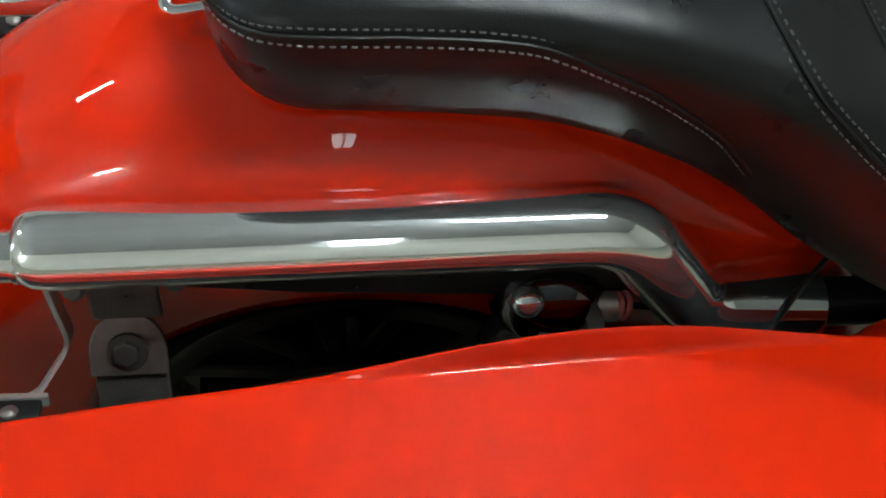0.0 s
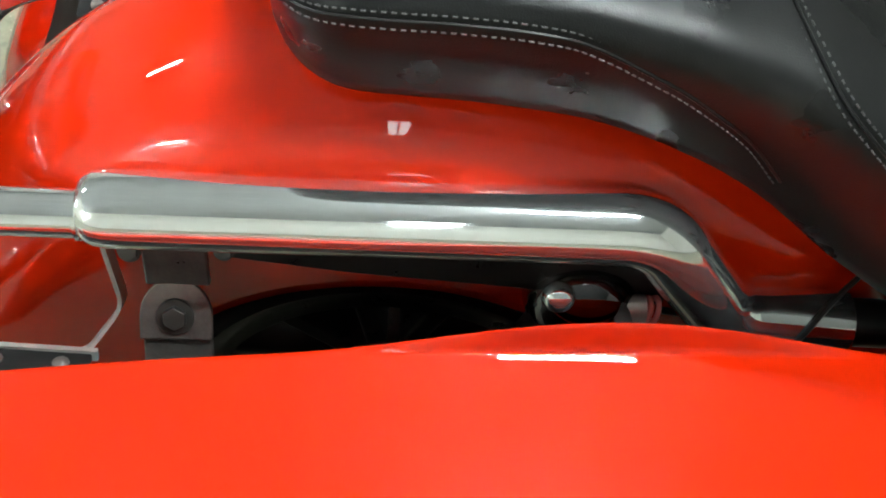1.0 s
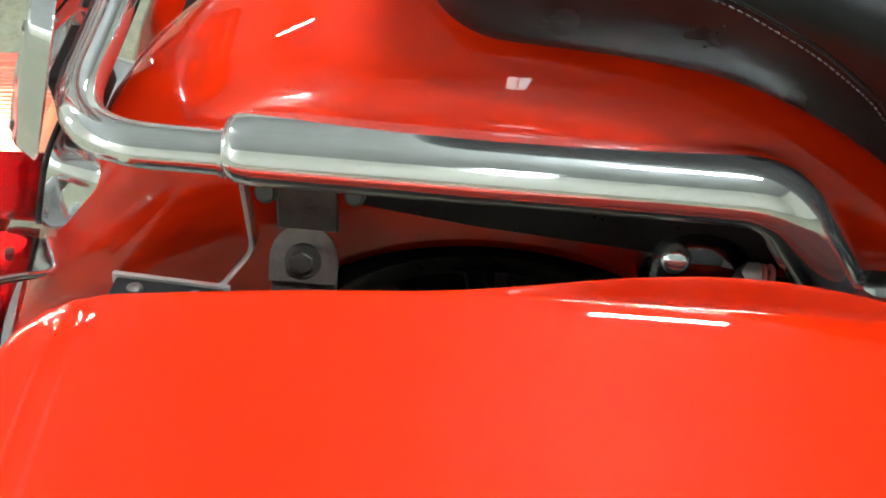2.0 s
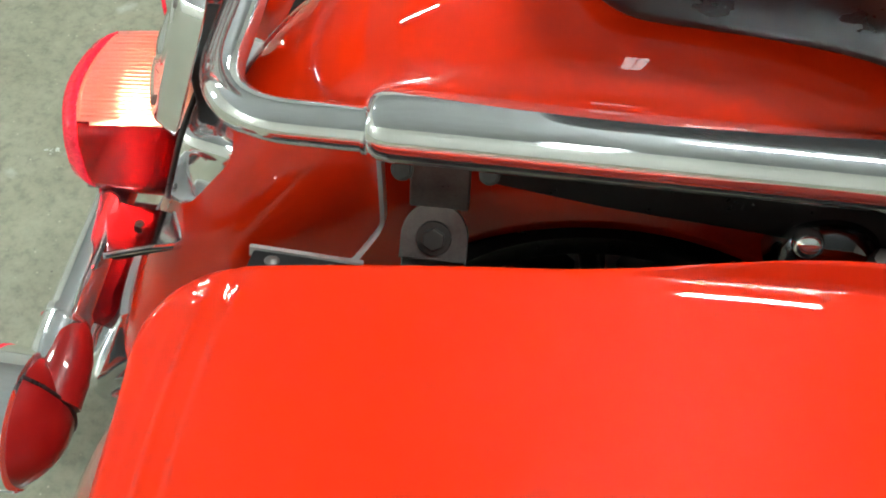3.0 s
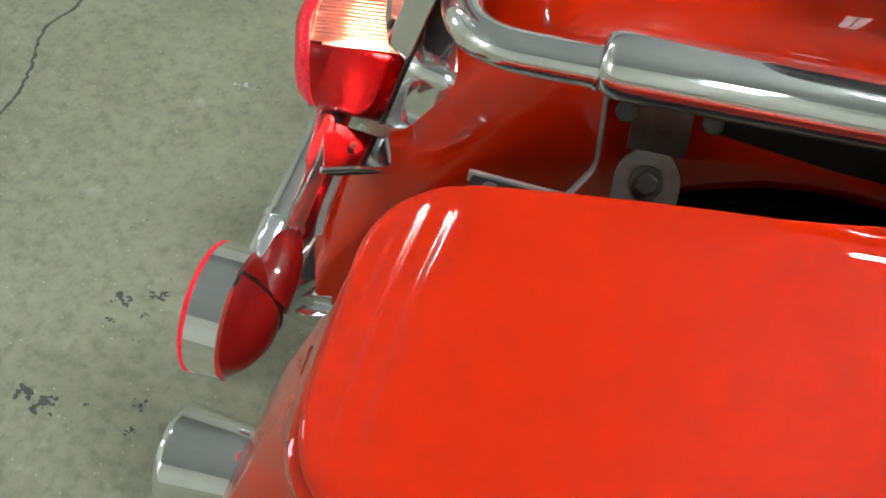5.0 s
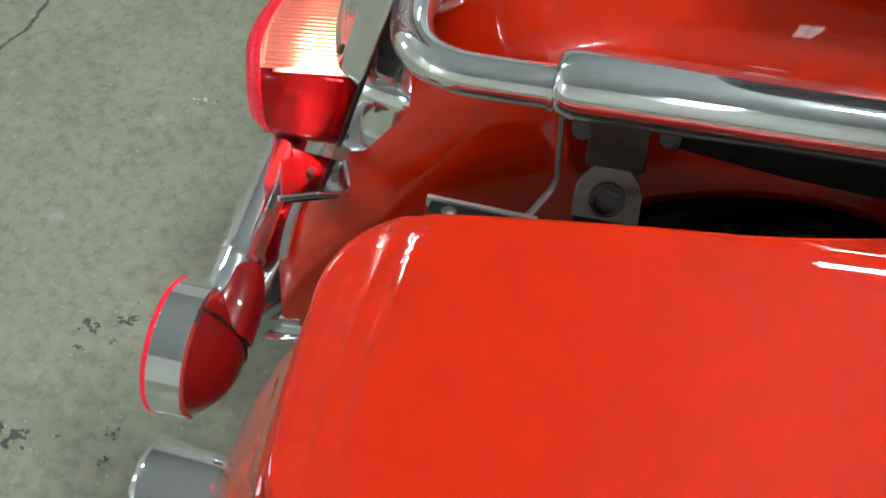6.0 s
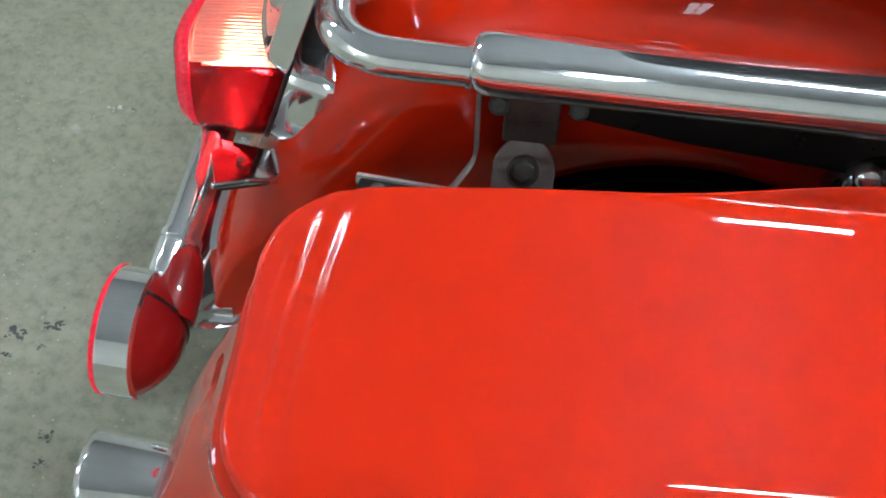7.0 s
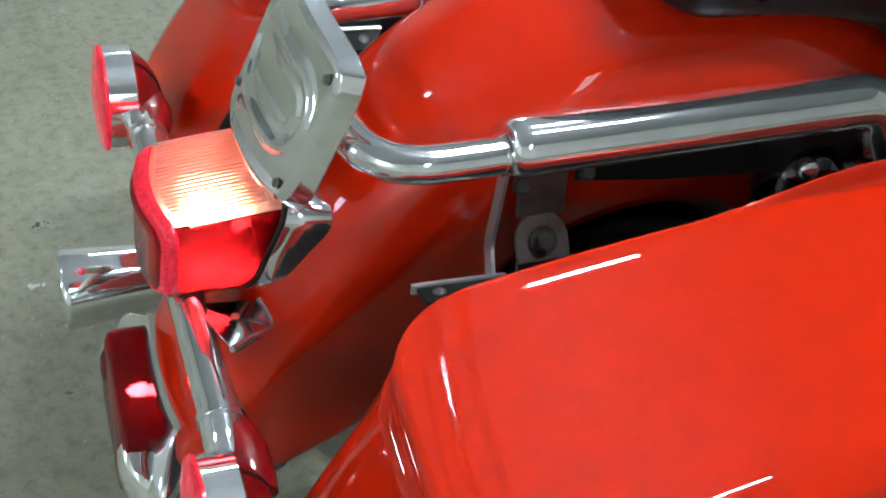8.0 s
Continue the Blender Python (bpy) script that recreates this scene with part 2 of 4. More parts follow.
def west_wall():
    """The wall behind the motorcycle, with a daylit window in it."""
    y0, y1, z0, z1 = 0.0, 0.7, 0.9, 2.2
    bm = bmesh.new()
    box(bm, (-6.2, -5, 0), (-6, y0, 4.6))
    box(bm, (-6.2, y1, 0), (-6, 9, 4.6))
    box(bm, (-6.2, y0, 0), (-6, y1, z0))
    box(bm, (-6.2, y0, z1), (-6, y1, 4.6))
    wall = tagged(part("wall_west", bm, WALL, smooth=False), "plain pale workshop wall with a window", "wall", kind="structure")
    bm = bmesh.new()
    for lo, hi in (((y0, z0), (y1, z0 + 0.05)), ((y0, z1 - 0.05), (y1, z1)), ((y0, z0 + 0.05), (y0 + 0.05, z1 - 0.05)), ((y1 - 0.05, z0 + 0.05), (y1, z1 - 0.05)), ((0.33, z0 + 0.05), (0.37, z1 - 0.05))):
        box(bm, (-6.13, *lo), (-6.07, *hi))
    window = tagged(part("window_1", bm, FIXTURE, smooth=False), "white framed window with daylight behind it", "window", kind="structure")
    for ya, yb in ((y0 + 0.05, 0.33), (0.37, y1 - 0.05)):
        bm = bmesh.new()
        box(bm, (-6.105, ya, z0 + 0.05), (-6.095, yb, z1 - 0.05))
        part("pane", bm, DAYLIGHT, window, "daylit pane", smooth=False)
    return wall


west_wall()
slab("wall_east", (6, -5, 0), (6.2, 9, 4.6), WALL, "plain pale workshop wall")
slab("wall_south", (-6.2, -5.2, 0), (6.2, -5, 4.6), WALL, "plain pale workshop wall")
slab("wall_north", (-6.2, 9, 0), (6.2, 9.2, 4.6), WALL, "plain pale workshop wall")


def ceiling_light(half):
    bm = bmesh.new()
    prof = [(-0.034, -0.006), (0.034, -0.006), (0.026, 0.03), (-0.026, 0.03)]
    ends = [[bm.verts.new((x, y, z)) for y, z in prof] for x in (-half - 0.025, half + 0.025)]
    bridge(bm, ends, True)
    for e in ends:
        bm.faces.new(e)
    ob = part("ceiling_light", bm, FIXTURE, smooth=False)
    tagged(ob, "white strip ceiling fixture with two lit fluorescent tubes", "ceiling light", "workshop ceiling lights")
    for y in (-0.028, 0.028):
        bm = bmesh.new()
        sweep(bm, [(-half, y, -0.03), (half, y, -0.03)], 0.019, 12)
        part("tube", bm, TUBE, ob, "lit white fluorescent tube")
        for x in (-half - 0.008, half + 0.008):
            bm = bmesh.new()
            box(bm, (x - 0.008, y - 0.012, -0.045), (x + 0.008, y + 0.012, -0.003))
            part("tube_holder", bm, FIXTURE, ob)
    return ob


LIGHT_Z = 3.36
ceiling_light(0.34).matrix_basis = pose(0.92, 1.14, LIGHT_Z)
light = ceiling_light(0.525)
light.matrix_basis = pose(1.00, -0.06, LIGHT_Z)
for lx, ly in ((-3.5, 1.62), (-5.2, -4.4), (0.90, 5.2)):
    copy_thing(light, pose(lx, ly, LIGHT_Z))


def panel_light():
    bm = bmesh.new()
    box(bm, (-0.18, -1.10, -0.02), (0.18, 1.10, 0.03))
    ob = part("panel_light", bm, FIXTURE, smooth=False, bevel=0.006)
    tagged(ob, "white ceiling fixture with two lit diffuser panels", "ceiling light", "workshop panel lights")
    for x in (-0.085, 0.085):
        bm = bmesh.new()
        box(bm, (x - 0.070, -1.07, -0.026), (x + 0.070, 1.07, -0.019))
        part("diffuser", bm, PANEL, ob, "lit white diffuser")
    return ob


panel = panel_light()
panel.matrix_basis = pose(0.17, -3.7, LIGHT_Z)

# the rods that hold the fixtures
for ob in [o for o in bpy.data.objects if o.name.startswith(("ceiling_light", "panel_light"))]:
    for x in (-0.2, 0.2):
        bm = bmesh.new()
        sweep(bm, [(x, 0, 0.028), (x, 0, 4.6 - LIGHT_Z)], 0.006, 8)
        part("rod", bm, STEEL, ob)

# ---- motorcycle ----
MID = 0.465
bike = tagged(new("motorcycle"), "bright red touring motorcycle with chrome rails, saddlebags and black seat", "motorcycle")
bike.location = (0, MID, 0)

AXLE, AXLE_Z = 0.0, 0.31
HALF = 0.097


def fender_section(u, depth, crown):
    """Across the fender: sideways and inwards from its crown, for u from -1 to 1."""
    s, a = (1 if u > 0 else -1), abs(u)
    if a < 0.7:
        t = a / 0.7 * math.pi / 2
        return s * HALF * math.sin(t) ** 0.92, crown * (1 - math.cos(t) ** 0.9)
    return s * (HALF - 0.024 * (a - 0.7) / 0.3), crown + (a - 0.7) / 0.3 * (depth - crown)


FENDER_LINE = spline([(0.455, 0, 0.40), (0.395, 0, 0.50), (0.335, 0, 0.565), (0.27, 0, 0.618), (0.20, 0, 0.660), (0.10, 0, 0.698), (0.0, 0, 0.712), (-0.10, 0, 0.700), (-0.19, 0, 0.658), (-0.26, 0, 0.598), (-0.312, 0, 0.530),
                      (-0.354, 0, 0.465), (-0.388, 0, 0.400), (-0.416, 0, 0.340), (-0.438, 0, 0.285), (-0.450, 0, 0.238), (-0.454, 0, 0.200)], 7)


def fender_point(i, y_share, lift=0.0):
    """A point of the fender's shell at step i of its line."""
    outer = FENDER_LINE[i]
    hub = Vector((AXLE, 0, AXLE_Z))
    inward = (hub - outer).normalized()
    depth = max(0.12, min(0.205, (outer - hub).length - 0.200))
    end = max(0.0, min(1.0, (0.53 - outer.z) / 0.2)) if outer.x < 0 else 0.0
    left = len(FENDER_LINE) - 1 - i
    if left < 14 and outer.x < 0:
        depth *= 1 - 0.30 * (1 - left / 14) ** 3
    y, d = fender_section(y_share, depth, 0.072 - 0.042 * end)
    q = outer + inward * (d - lift)
    return Vector((q.x, y * (1 + lift / HALF), q.z))


def rear_fender():
    bm = bmesh.new()
    bridge(bm, [[bm.verts.new(fender_point(i, k / 36 - 1)) for k in range(73)] for i in range(len(FENDER_LINE))], False)
    return part("rear_fender", bm, RED, bike, "glossy bright red rear fender", thick=0.003)


rear_fender()


def rear_wheel():
    bm = bmesh.new()
    rings = []
    for k in range(72):
        a = 2 * math.pi * k / 72
        ring = []
        for j in range(20):
            b = 2 * math.pi * j / 20
            r = 0.236 + 0.081 * math.cos(b)
            ring.append(bm.verts.new((AXLE + r * math.cos(a), 0.066 * math.sin(b), AXLE_Z + r * math.sin(a))))
        rings.append(ring)
    bridge(bm, [*rings, rings[0]], True)
    tyre = part("wheel", bm, RUBBER, bike, "black rubber rear tyre")
    bm = bmesh.new()
    turned(bm, [(-0.05, 0.140), (-0.052, 0.162), (0.052, 0.162), (0.05, 0.140)], pose(AXLE, 0, AXLE_Z, 0, 0, 90), 64)
    bm.faces.ensure_lookup_table()
    bmesh.ops.delete(bm, geom=[f for f in bm.faces if len(f.verts) > 4], context="FACES")
    part("rim", bm, BLACK, tyre, thick=0.006)
    for k in range(10):
        bm = bmesh.new()
        box(bm, (0.03, -0.022, -0.009), (0.146, 0.022, 0.009), pose(AXLE, 0, AXLE_Z, 0, 36 * k + 8, 0))
        part("spoke", bm, BLACK, tyre, bevel=0.003)
    bm = bmesh.new()
    turned(bm, [(-0.07, 0.03), (-0.06, 0.045), (0.06, 0.045), (0.07, 0.03)], pose(AXLE, 0, AXLE_Z, 0, 0, 90))
    part("hub", bm, BLACK, tyre)
    bm = bmesh.new()
    turned(bm, [(-0.078, 0.110), (-0.072, 0.110)], pose(AXLE, 0, AXLE_Z, 0, 0, 90), 64)
    part("brake_disc", bm, BOLT, tyre)


rear_wheel()

# the rail round the fender: a tube across behind it and a thicker sleeve along each side
RAIL_Y, RAIL_Z, RAIL_R, SLEEVE_R = 0.106, 0.6295, 0.0150, 0.0238
TUBE_Z = RAIL_Z - 0.006


def rail():
    s = RAIL_Y
    back = -0.285
    bm = bmesh.new()
    sweep(bm, rounded([(-0.16, -s, TUBE_Z), (back, -s, TUBE_Z), (back, s, TUBE_Z), (-0.16, s, TUBE_Z)], 0.06, 14), RAIL_R, 28)
    tube = part("rail", bm, CHROME, bike, "polished chrome rail round the rear fender")
    for s in (-RAIL_Y, RAIL_Y):
        line = rounded([(-0.150, s, RAIL_Z), (0.163, s, RAIL_Z), (0.228, s, 0.537), (0.308, s, 0.532)], 0.050, 12)
        head = [(-0.1765, 0.0165), (-0.1755, 0.0190), (-0.173, 0.0212), (-0.168, 0.0230), (-0.160, SLEEVE_R)]
        pts = [Vector((x, s, RAIL_Z)) for x, r in head] + line
        bm = bmesh.new()
        sweep(bm, pts, [r for x, r in head] + [SLEEVE_R] * len(line), 32)
        part("sleeve", bm, CHROME, tube, "polished chrome sleeve")
        bm = bmesh.new()
        turned(bm, [(-0.1800, 0.0151), (-0.1796, 0.0164), (-0.1772, 0.0164), (-0.1768, 0.0151)], pose(0, s, TUBE_Z))
        part("collar", bm, CHROME, tube)
        bm = bmesh.new()
        sweep(bm, rounded([(0.30, s, 0.534), (0.42, s, 0.53), (0.60, s * 1.2, 0.50)], 0.04), 0.0165, 20)
        part("frame_tube", bm, BLACK, tube, "black frame tube")


rail()


def curve_at(rows, x):
    """Reads a smooth line of (x, value) rows."""
    if x <= rows[0][0]:
        return rows[0][1]
    for (xa, a), (xb, b) in zip(rows, rows[1:]):
        if x <= xb:
            t = (x - xa) / (xb - xa)
            return a + (b - a) * t
    return rows[-1][1]


def smooth(t):
    t = max(0.0, min(1.0, t))
    return t * t * (3 - 2 * t)


LID_X, LID_END, LID_OUT, LID_IN, LID_Z = -0.303, 0.40, -0.405, -0.178, 0.6035
TOE = 0.07


def lid_rim():
    """Across the lid: rounded along its inner edge, then falling away to the outer one."""
    rows, h = [], 0.0
    for k in range(131):
        y = LID_IN + 0.004 - 0.002 * k
        rows.insert(0, (y, h))
        slope = 0.098 + 0.139 * smooth((LID_IN - y) / 0.030) - 0.35 * max(0.0, LID_IN - 0.036 - y)
        h -= 0.002 * (slope + 16.0 * max(0.0, LID_OUT + 0.038 - y))
    return rows


LID_RIM = lid_rim()


def lid_height(x, y):
    """The lid's top: a crown, a flange of three small steps along the rear and a hump on the inner edge."""
    across = (y + 0.290) / 0.11
    h = -0.005 * x - 0.25 * x * x + curve_at(LID_RIM, y)
    back = x - LID_X - 0.002 - 0.007 * across - 0.008 * across * across
    for at, wide, tall in ((0.0105, 0.004, 0.0007), (0.0235, 0.005, 0.0018), (0.0400, 0.008, 0.0030)):
        h -= tall * (1 - smooth((back - at) / wide))
    h += 0.0012 * math.exp(-((back - 0.0275) / 0.0035) ** 2)
    hump = math.cos(max(-1.0, min(1.0, (x - 0.143) / 0.205)) * math.pi / 2) ** 2.0
    return h + 0.0275 * hump * smooth((y - LID_IN + 0.0065) / 0.0065)


def saddlebag(s):
    """s: -1 or 1, the side. Worked out for the side at negative y, mirrored by s."""
    x0, x1, y0, y1, z = LID_X, LID_END, LID_OUT, LID_IN, LID_Z
    base = []
    pts = outline(x0, x1, y0, y1, (0.05, 0.055, 0.075, 0.06), 12)
    for (xa, ya), (xb, yb) in zip(pts, pts[1:] + pts[:1]):
        n = max(1, int(math.hypot(xb - xa, yb - ya) / 0.007))
        base += [(xa + (xb - xa) * k / n, ya + (yb - ya) * k / n) for k in range(n)]
    # down the side, over the rounded edge and in across the top
    edge = 0.0070
    profile = [(0.006, -0.030), (0.0035, -0.0305), (0.0005, -0.029), (0.0, -0.026), (0.0012, -0.021), (0.0005, -0.014), (0.0, -0.010)]
    profile += [(edge * (1 - math.cos(a)), -edge * (1 - math.sin(a))) for a in (radians(11.25 * k) for k in range(9))]
    profile += [(edge + 0.0013 * k, 0.0) for k in range(1, 42)]
    bm = bmesh.new()
    rings = []
    for inset, h in profile:
        row = []
        for x, y in base:
            cx, cy = min(max(x, x0 + 0.075), x1 - 0.075), min(max(y, y0 + 0.075), y1 - 0.075)
            k = 1 - inset / max(math.hypot(x - cx, y - cy), 1e-6)
            px, py = cx + (x - cx) * k, cy + (y - cy) * k
            row.append(bm.verts.new((px, -s * (py + TOE * px), z + h + lid_height(px, py))))
        rings.append(row)
    bridge(bm, rings, True)
    last = rings[-1]
    for k in (0.86, 0.72, 0.58, 0.44, 0.3, 0.15, 0.0):
        nxt = []
        for v, (x, y) in zip(rings[-1], base):
            cx, cy = min(max(x, x0 + 0.112), x1 - 0.112), (y0 + y1) / 2
            px, py = v.co.x + (cx - v.co.x) * (1 - k), -s * v.co.y - TOE * v.co.x
            py += (cy - py) * (1 - k)
            nxt.append(bm.verts.new((px, -s * (py + TOE * px), z + lid_height(px, py))))
        bridge(bm, [last, nxt], True)
        last = nxt
    bmesh.ops.remove_doubles(bm, verts=bm.verts, dist=0.00002)
    bm2 = bmesh.new()
    rows = []
    for grow, back, drop, follow in ((-0.012, -0.006, -0.033, 1), (-0.003, -0.002, -0.0335, 1), (0.002, 0.002, -0.0350, 1), (0.004, 0.005, -0.0385, 1), (0.003, 0.007, -0.0425, 1), (0.001, 0.010, -0.046, 1),
                                     (0.002, 0.014, -0.066, 0.9), (0.003, 0.026, -0.10, 0.7), (0.005, 0.043, -0.145, 0.45), (0.007, 0.060, -0.19, 0.25), (0.008, 0.080, -0.25, 0), (0.0, 0.080, -0.31, 0),
                                     (-0.02, 0.065, -0.35, 0), (-0.06, 0.03, -0.365, 0)):
        pts = outline(x0 - grow - back, x1 + grow - 0.01, y0 - grow * 0.8, y1 + min(0, grow), (0.05, 0.065, 0.08, 0.06), 10)
        rows.append([bm2.verts.new((x, -s * (y + TOE * x), z + drop - follow * (0.25 * min(0.1, x * x) + 0.14 * (y1 - y)))) for x, y in pts])
    bridge(bm2, rows, True)
    bm2.faces.new(rows[0])
    bm2.faces.new(rows[-1])
    bag = part("saddlebag", bm2, RED, bike, "glossy bright red hard saddlebag")
    bag.data.materials.append(BLACK)  # unseen inner side, blackened to keep red bounce off the fender
    for f in bag.data.polygons:
        if f.normal.y * s < -0.8 and f.center.z < z - 0.04:
            f.material_index = 1
    part("lid", bm, RED, bag, "glossy bright red saddlebag lid")
    # the hinge plate with its two screws, on the bag's inner edge
    bm = bmesh.new()
    m = pose(-0.216, -s * -0.163, 0.543, s * 18, 4, 0)
    prism(bm, outline(-0.036, 0.036, -0.010, 0.013, (0.003,) * 4, 3), -0.002, 0.0015, m)
    plate = part("hinge_plate", bm, MATT_BLACK, bag, "black hinge plate with two screws", bevel=0.0006)
    bm = bmesh.new()
    prism(bm, outline(-0.039, 0.039, 0.012, 0.016, (0.001,) * 4, 2), -0.004, 0.0035, m)
    part("hinge_edge", bm, ZINC, bag)
    for x in (-0.021, 0.019):
        bm = bmesh.new()
        turned(bm, [(0.0, 0.0055), (0.0018, 0.005), (0.003, 0.003), (0.0033, 0.0008)], m @ pose(x, 0.002, 0.001, 0, -90, 0), 16)
        part("screw", bm, STEEL, bag)
    return bag


for s in (1, -1):
    saddlebag(s)


SEAT_LOW = ((-0.07, 0.715), (-0.02, 0.708), (0.055, 0.704), (0.117, 0.696), (0.15, 0.686), (0.186, 0.670), (0.224, 0.648), (0.266, 0.614), (0.33, 0.575), (0.7, 0.50))
SEAT_HIGH = ((-0.07, 0.797), (-0.02, 0.811), (0.03, 0.8125), (0.09, 0.808), (0.16, 0.798), (0.22, 0.783), (0.3, 0.754), (0.45, 0.715), (0.7, 0.705))
SEAT_WIDE = ((-0.07, 0.104), (0.1, 0.108), (0.2, 0.120), (0.3, 0.150), (0.45, 0.188), (0.7, 0.185))


def seat_point(x, b):
    """A point of the seat's side and top: b from 0, at its lower edge, to 1, along its middle."""
    end = max(0.0, min(1.0, (x + 0.068) / 0.062))
    end = (1 - (1 - end) ** 2.6) ** (1 / 2.6)
    low, high, w = curve_at(SEAT_LOW, x), curve_at(SEAT_HIGH, x), curve_at(SEAT_WIDE, x)
    low, high = low + (1 - end) * 0.03, high - (1 - end) * 0.028
    shoulder = low + 0.70 * (high - low)
    if b < 0.12:
        return w * end * (0.76 + 0.10 * math.sin(b / 0.12 * math.pi / 2)), low - 0.004 + 0.02 * (1 - math.cos(b / 0.12 * math.pi / 2))
    if b < 0.45:
        q = (b - 0.12) / 0.33
        return w * end * (0.86 + 0.14 * math.sin(q * math.pi / 2)), low + 0.016 + (shoulder - low - 0.016) * q
    t = (b - 0.45) / 0.55 * math.pi / 2
    return w * end * math.cos(t), shoulder + (high - shoulder) * math.sin(t) ** 0.95


def seat():
    bm = bmesh.new()
    rings = []
    for i in range(75):
        t = i / 74
        x = -0.068 + 0.062 * (i / 16) ** 1.8 if i <= 16 else -0.006 + 0.606 * (i - 16) / 58
        near = [seat_point(x, k / 22) for k in range(23)]
        pts = [(-y, z) for y, z in near] + [(y, z) for y, z in reversed(near[:-1])]
        rings.append([bm.verts.new((x, y, z)) for y, z in pts])
    bridge(bm, rings, True)
    bm.faces.new(rings[0])
    bm.faces.new(rings[-1])
    for i in range(3):
        bmesh.ops.smooth_vert(bm, verts=[v for r in rings[1:-1] for v in r], factor=0.5, use_axis_x=False, use_axis_y=True, use_axis_z=True)
    cushion = part("seat", bm, LEATHER, bike, "black grained leather seat with stitched seams")
    lines = {"pillion": [(-0.06, 0.50), (-0.03, 0.475), (0.02, 0.46), (0.07, 0.465), (0.10, 0.445), (0.13, 0.40), (0.16, 0.35), (0.195, 0.28), (0.22, 0.20)],
             "rider": [(0.190, 1.0), (0.204, 0.80), (0.228, 0.60), (0.256, 0.50), (0.290, 0.42), (0.340, 0.33)],
             "front": [(0.262, 1.0), (0.272, 0.80), (0.302, 0.60), (0.35, 0.50)]}
    for s in (-1, 1):
        for name, rows in lines.items():
            path = []
            for x, b in [tuple(v)[:2] for v in spline([(x, b, 0) for x, b in rows], 8)]:
                y, z = seat_point(x, min(1.0, b))
                path.append(Vector((x, s * y, z)))
            bm = bmesh.new()
            sweep(bm, path, 0.0011, 6)
            part("seam", bm, LEATHER, cushion)
            dense = spline(path, 4)
            bm = bmesh.new()
            for off in (-0.004, 0.004):
                gone, on = 0.0, []
                for a, c in zip(dense, dense[1:]):
                    gone += (c - a).length
                    out = Vector((0, s, 0.6)).normalized()
                    side = (c - a).normalized().cross(out) * off
                    on.append(a + side + out * 0.0004)
                    if gone > 0.0042:
                        if len(on) > 1:
                            mid = on[-1].lerp(on[0], 0.28)
                            sweep(bm, [on[0], on[0].lerp(mid, 0.5) + out * 0.0004, mid], 0.0006, 5)
                        gone, on = 0.0, []
            tagged(part("stitching", bm, THREAD, cushion, "grey seam stitching"), kind="stuff")
    bm = bmesh.new()
    sweep(bm, rounded([(-0.062, 0.006, 0.722), (-0.090, 0.006, 0.717), (-0.090, -0.016, 0.717), (-0.062, -0.016, 0.722)], 0.0105, 8), 0.0035, 10, flat=0.5)
    part("seat_tab", bm, CHROME, bike, "chrome seat mounting tab")
    return cushion


seat()


def lamp_ring(bm, m, rows, steps=8, low=1.9, bow=0.0, plan=0.0):
    """Rounded frames along x: rows of (x, half width, low, high, corner, lean), bowed backwards at mid height and, by plan, at mid width."""
    rings = []
    for x, hw, z0, z1, r, lean in rows:
        back = min(1.0, max(0.0, -x / 0.06))
        pts, ring = outline(-hw, hw, z0, z1, (r, r, r * low, r * low), steps), []
        if plan:
            flat = (steps, 3 * steps + 2)  # its level edges, above and below
            pairs = list(enumerate(zip(pts, pts[1:] + pts[:1])))
            pts = [(a[0] + (b[0] - a[0]) * k / 8, a[1] + (b[1] - a[1]) * k / 8) for i, (a, b) in pairs for k in range(8 if i in flat else 1)]
        for y, z in pts:
            dip = bow * (((z - 0.5 * (z0 + z1)) / (0.5 * (z1 - z0))) ** 2 - 0.4) - plan * (1 - (y / hw) ** 2)
            ring.append(bm.verts.new(m @ Vector((x + lean * z + back * dip, y, z))))
        rings.append(ring)
    bridge(bm, rings, True)
    return rings


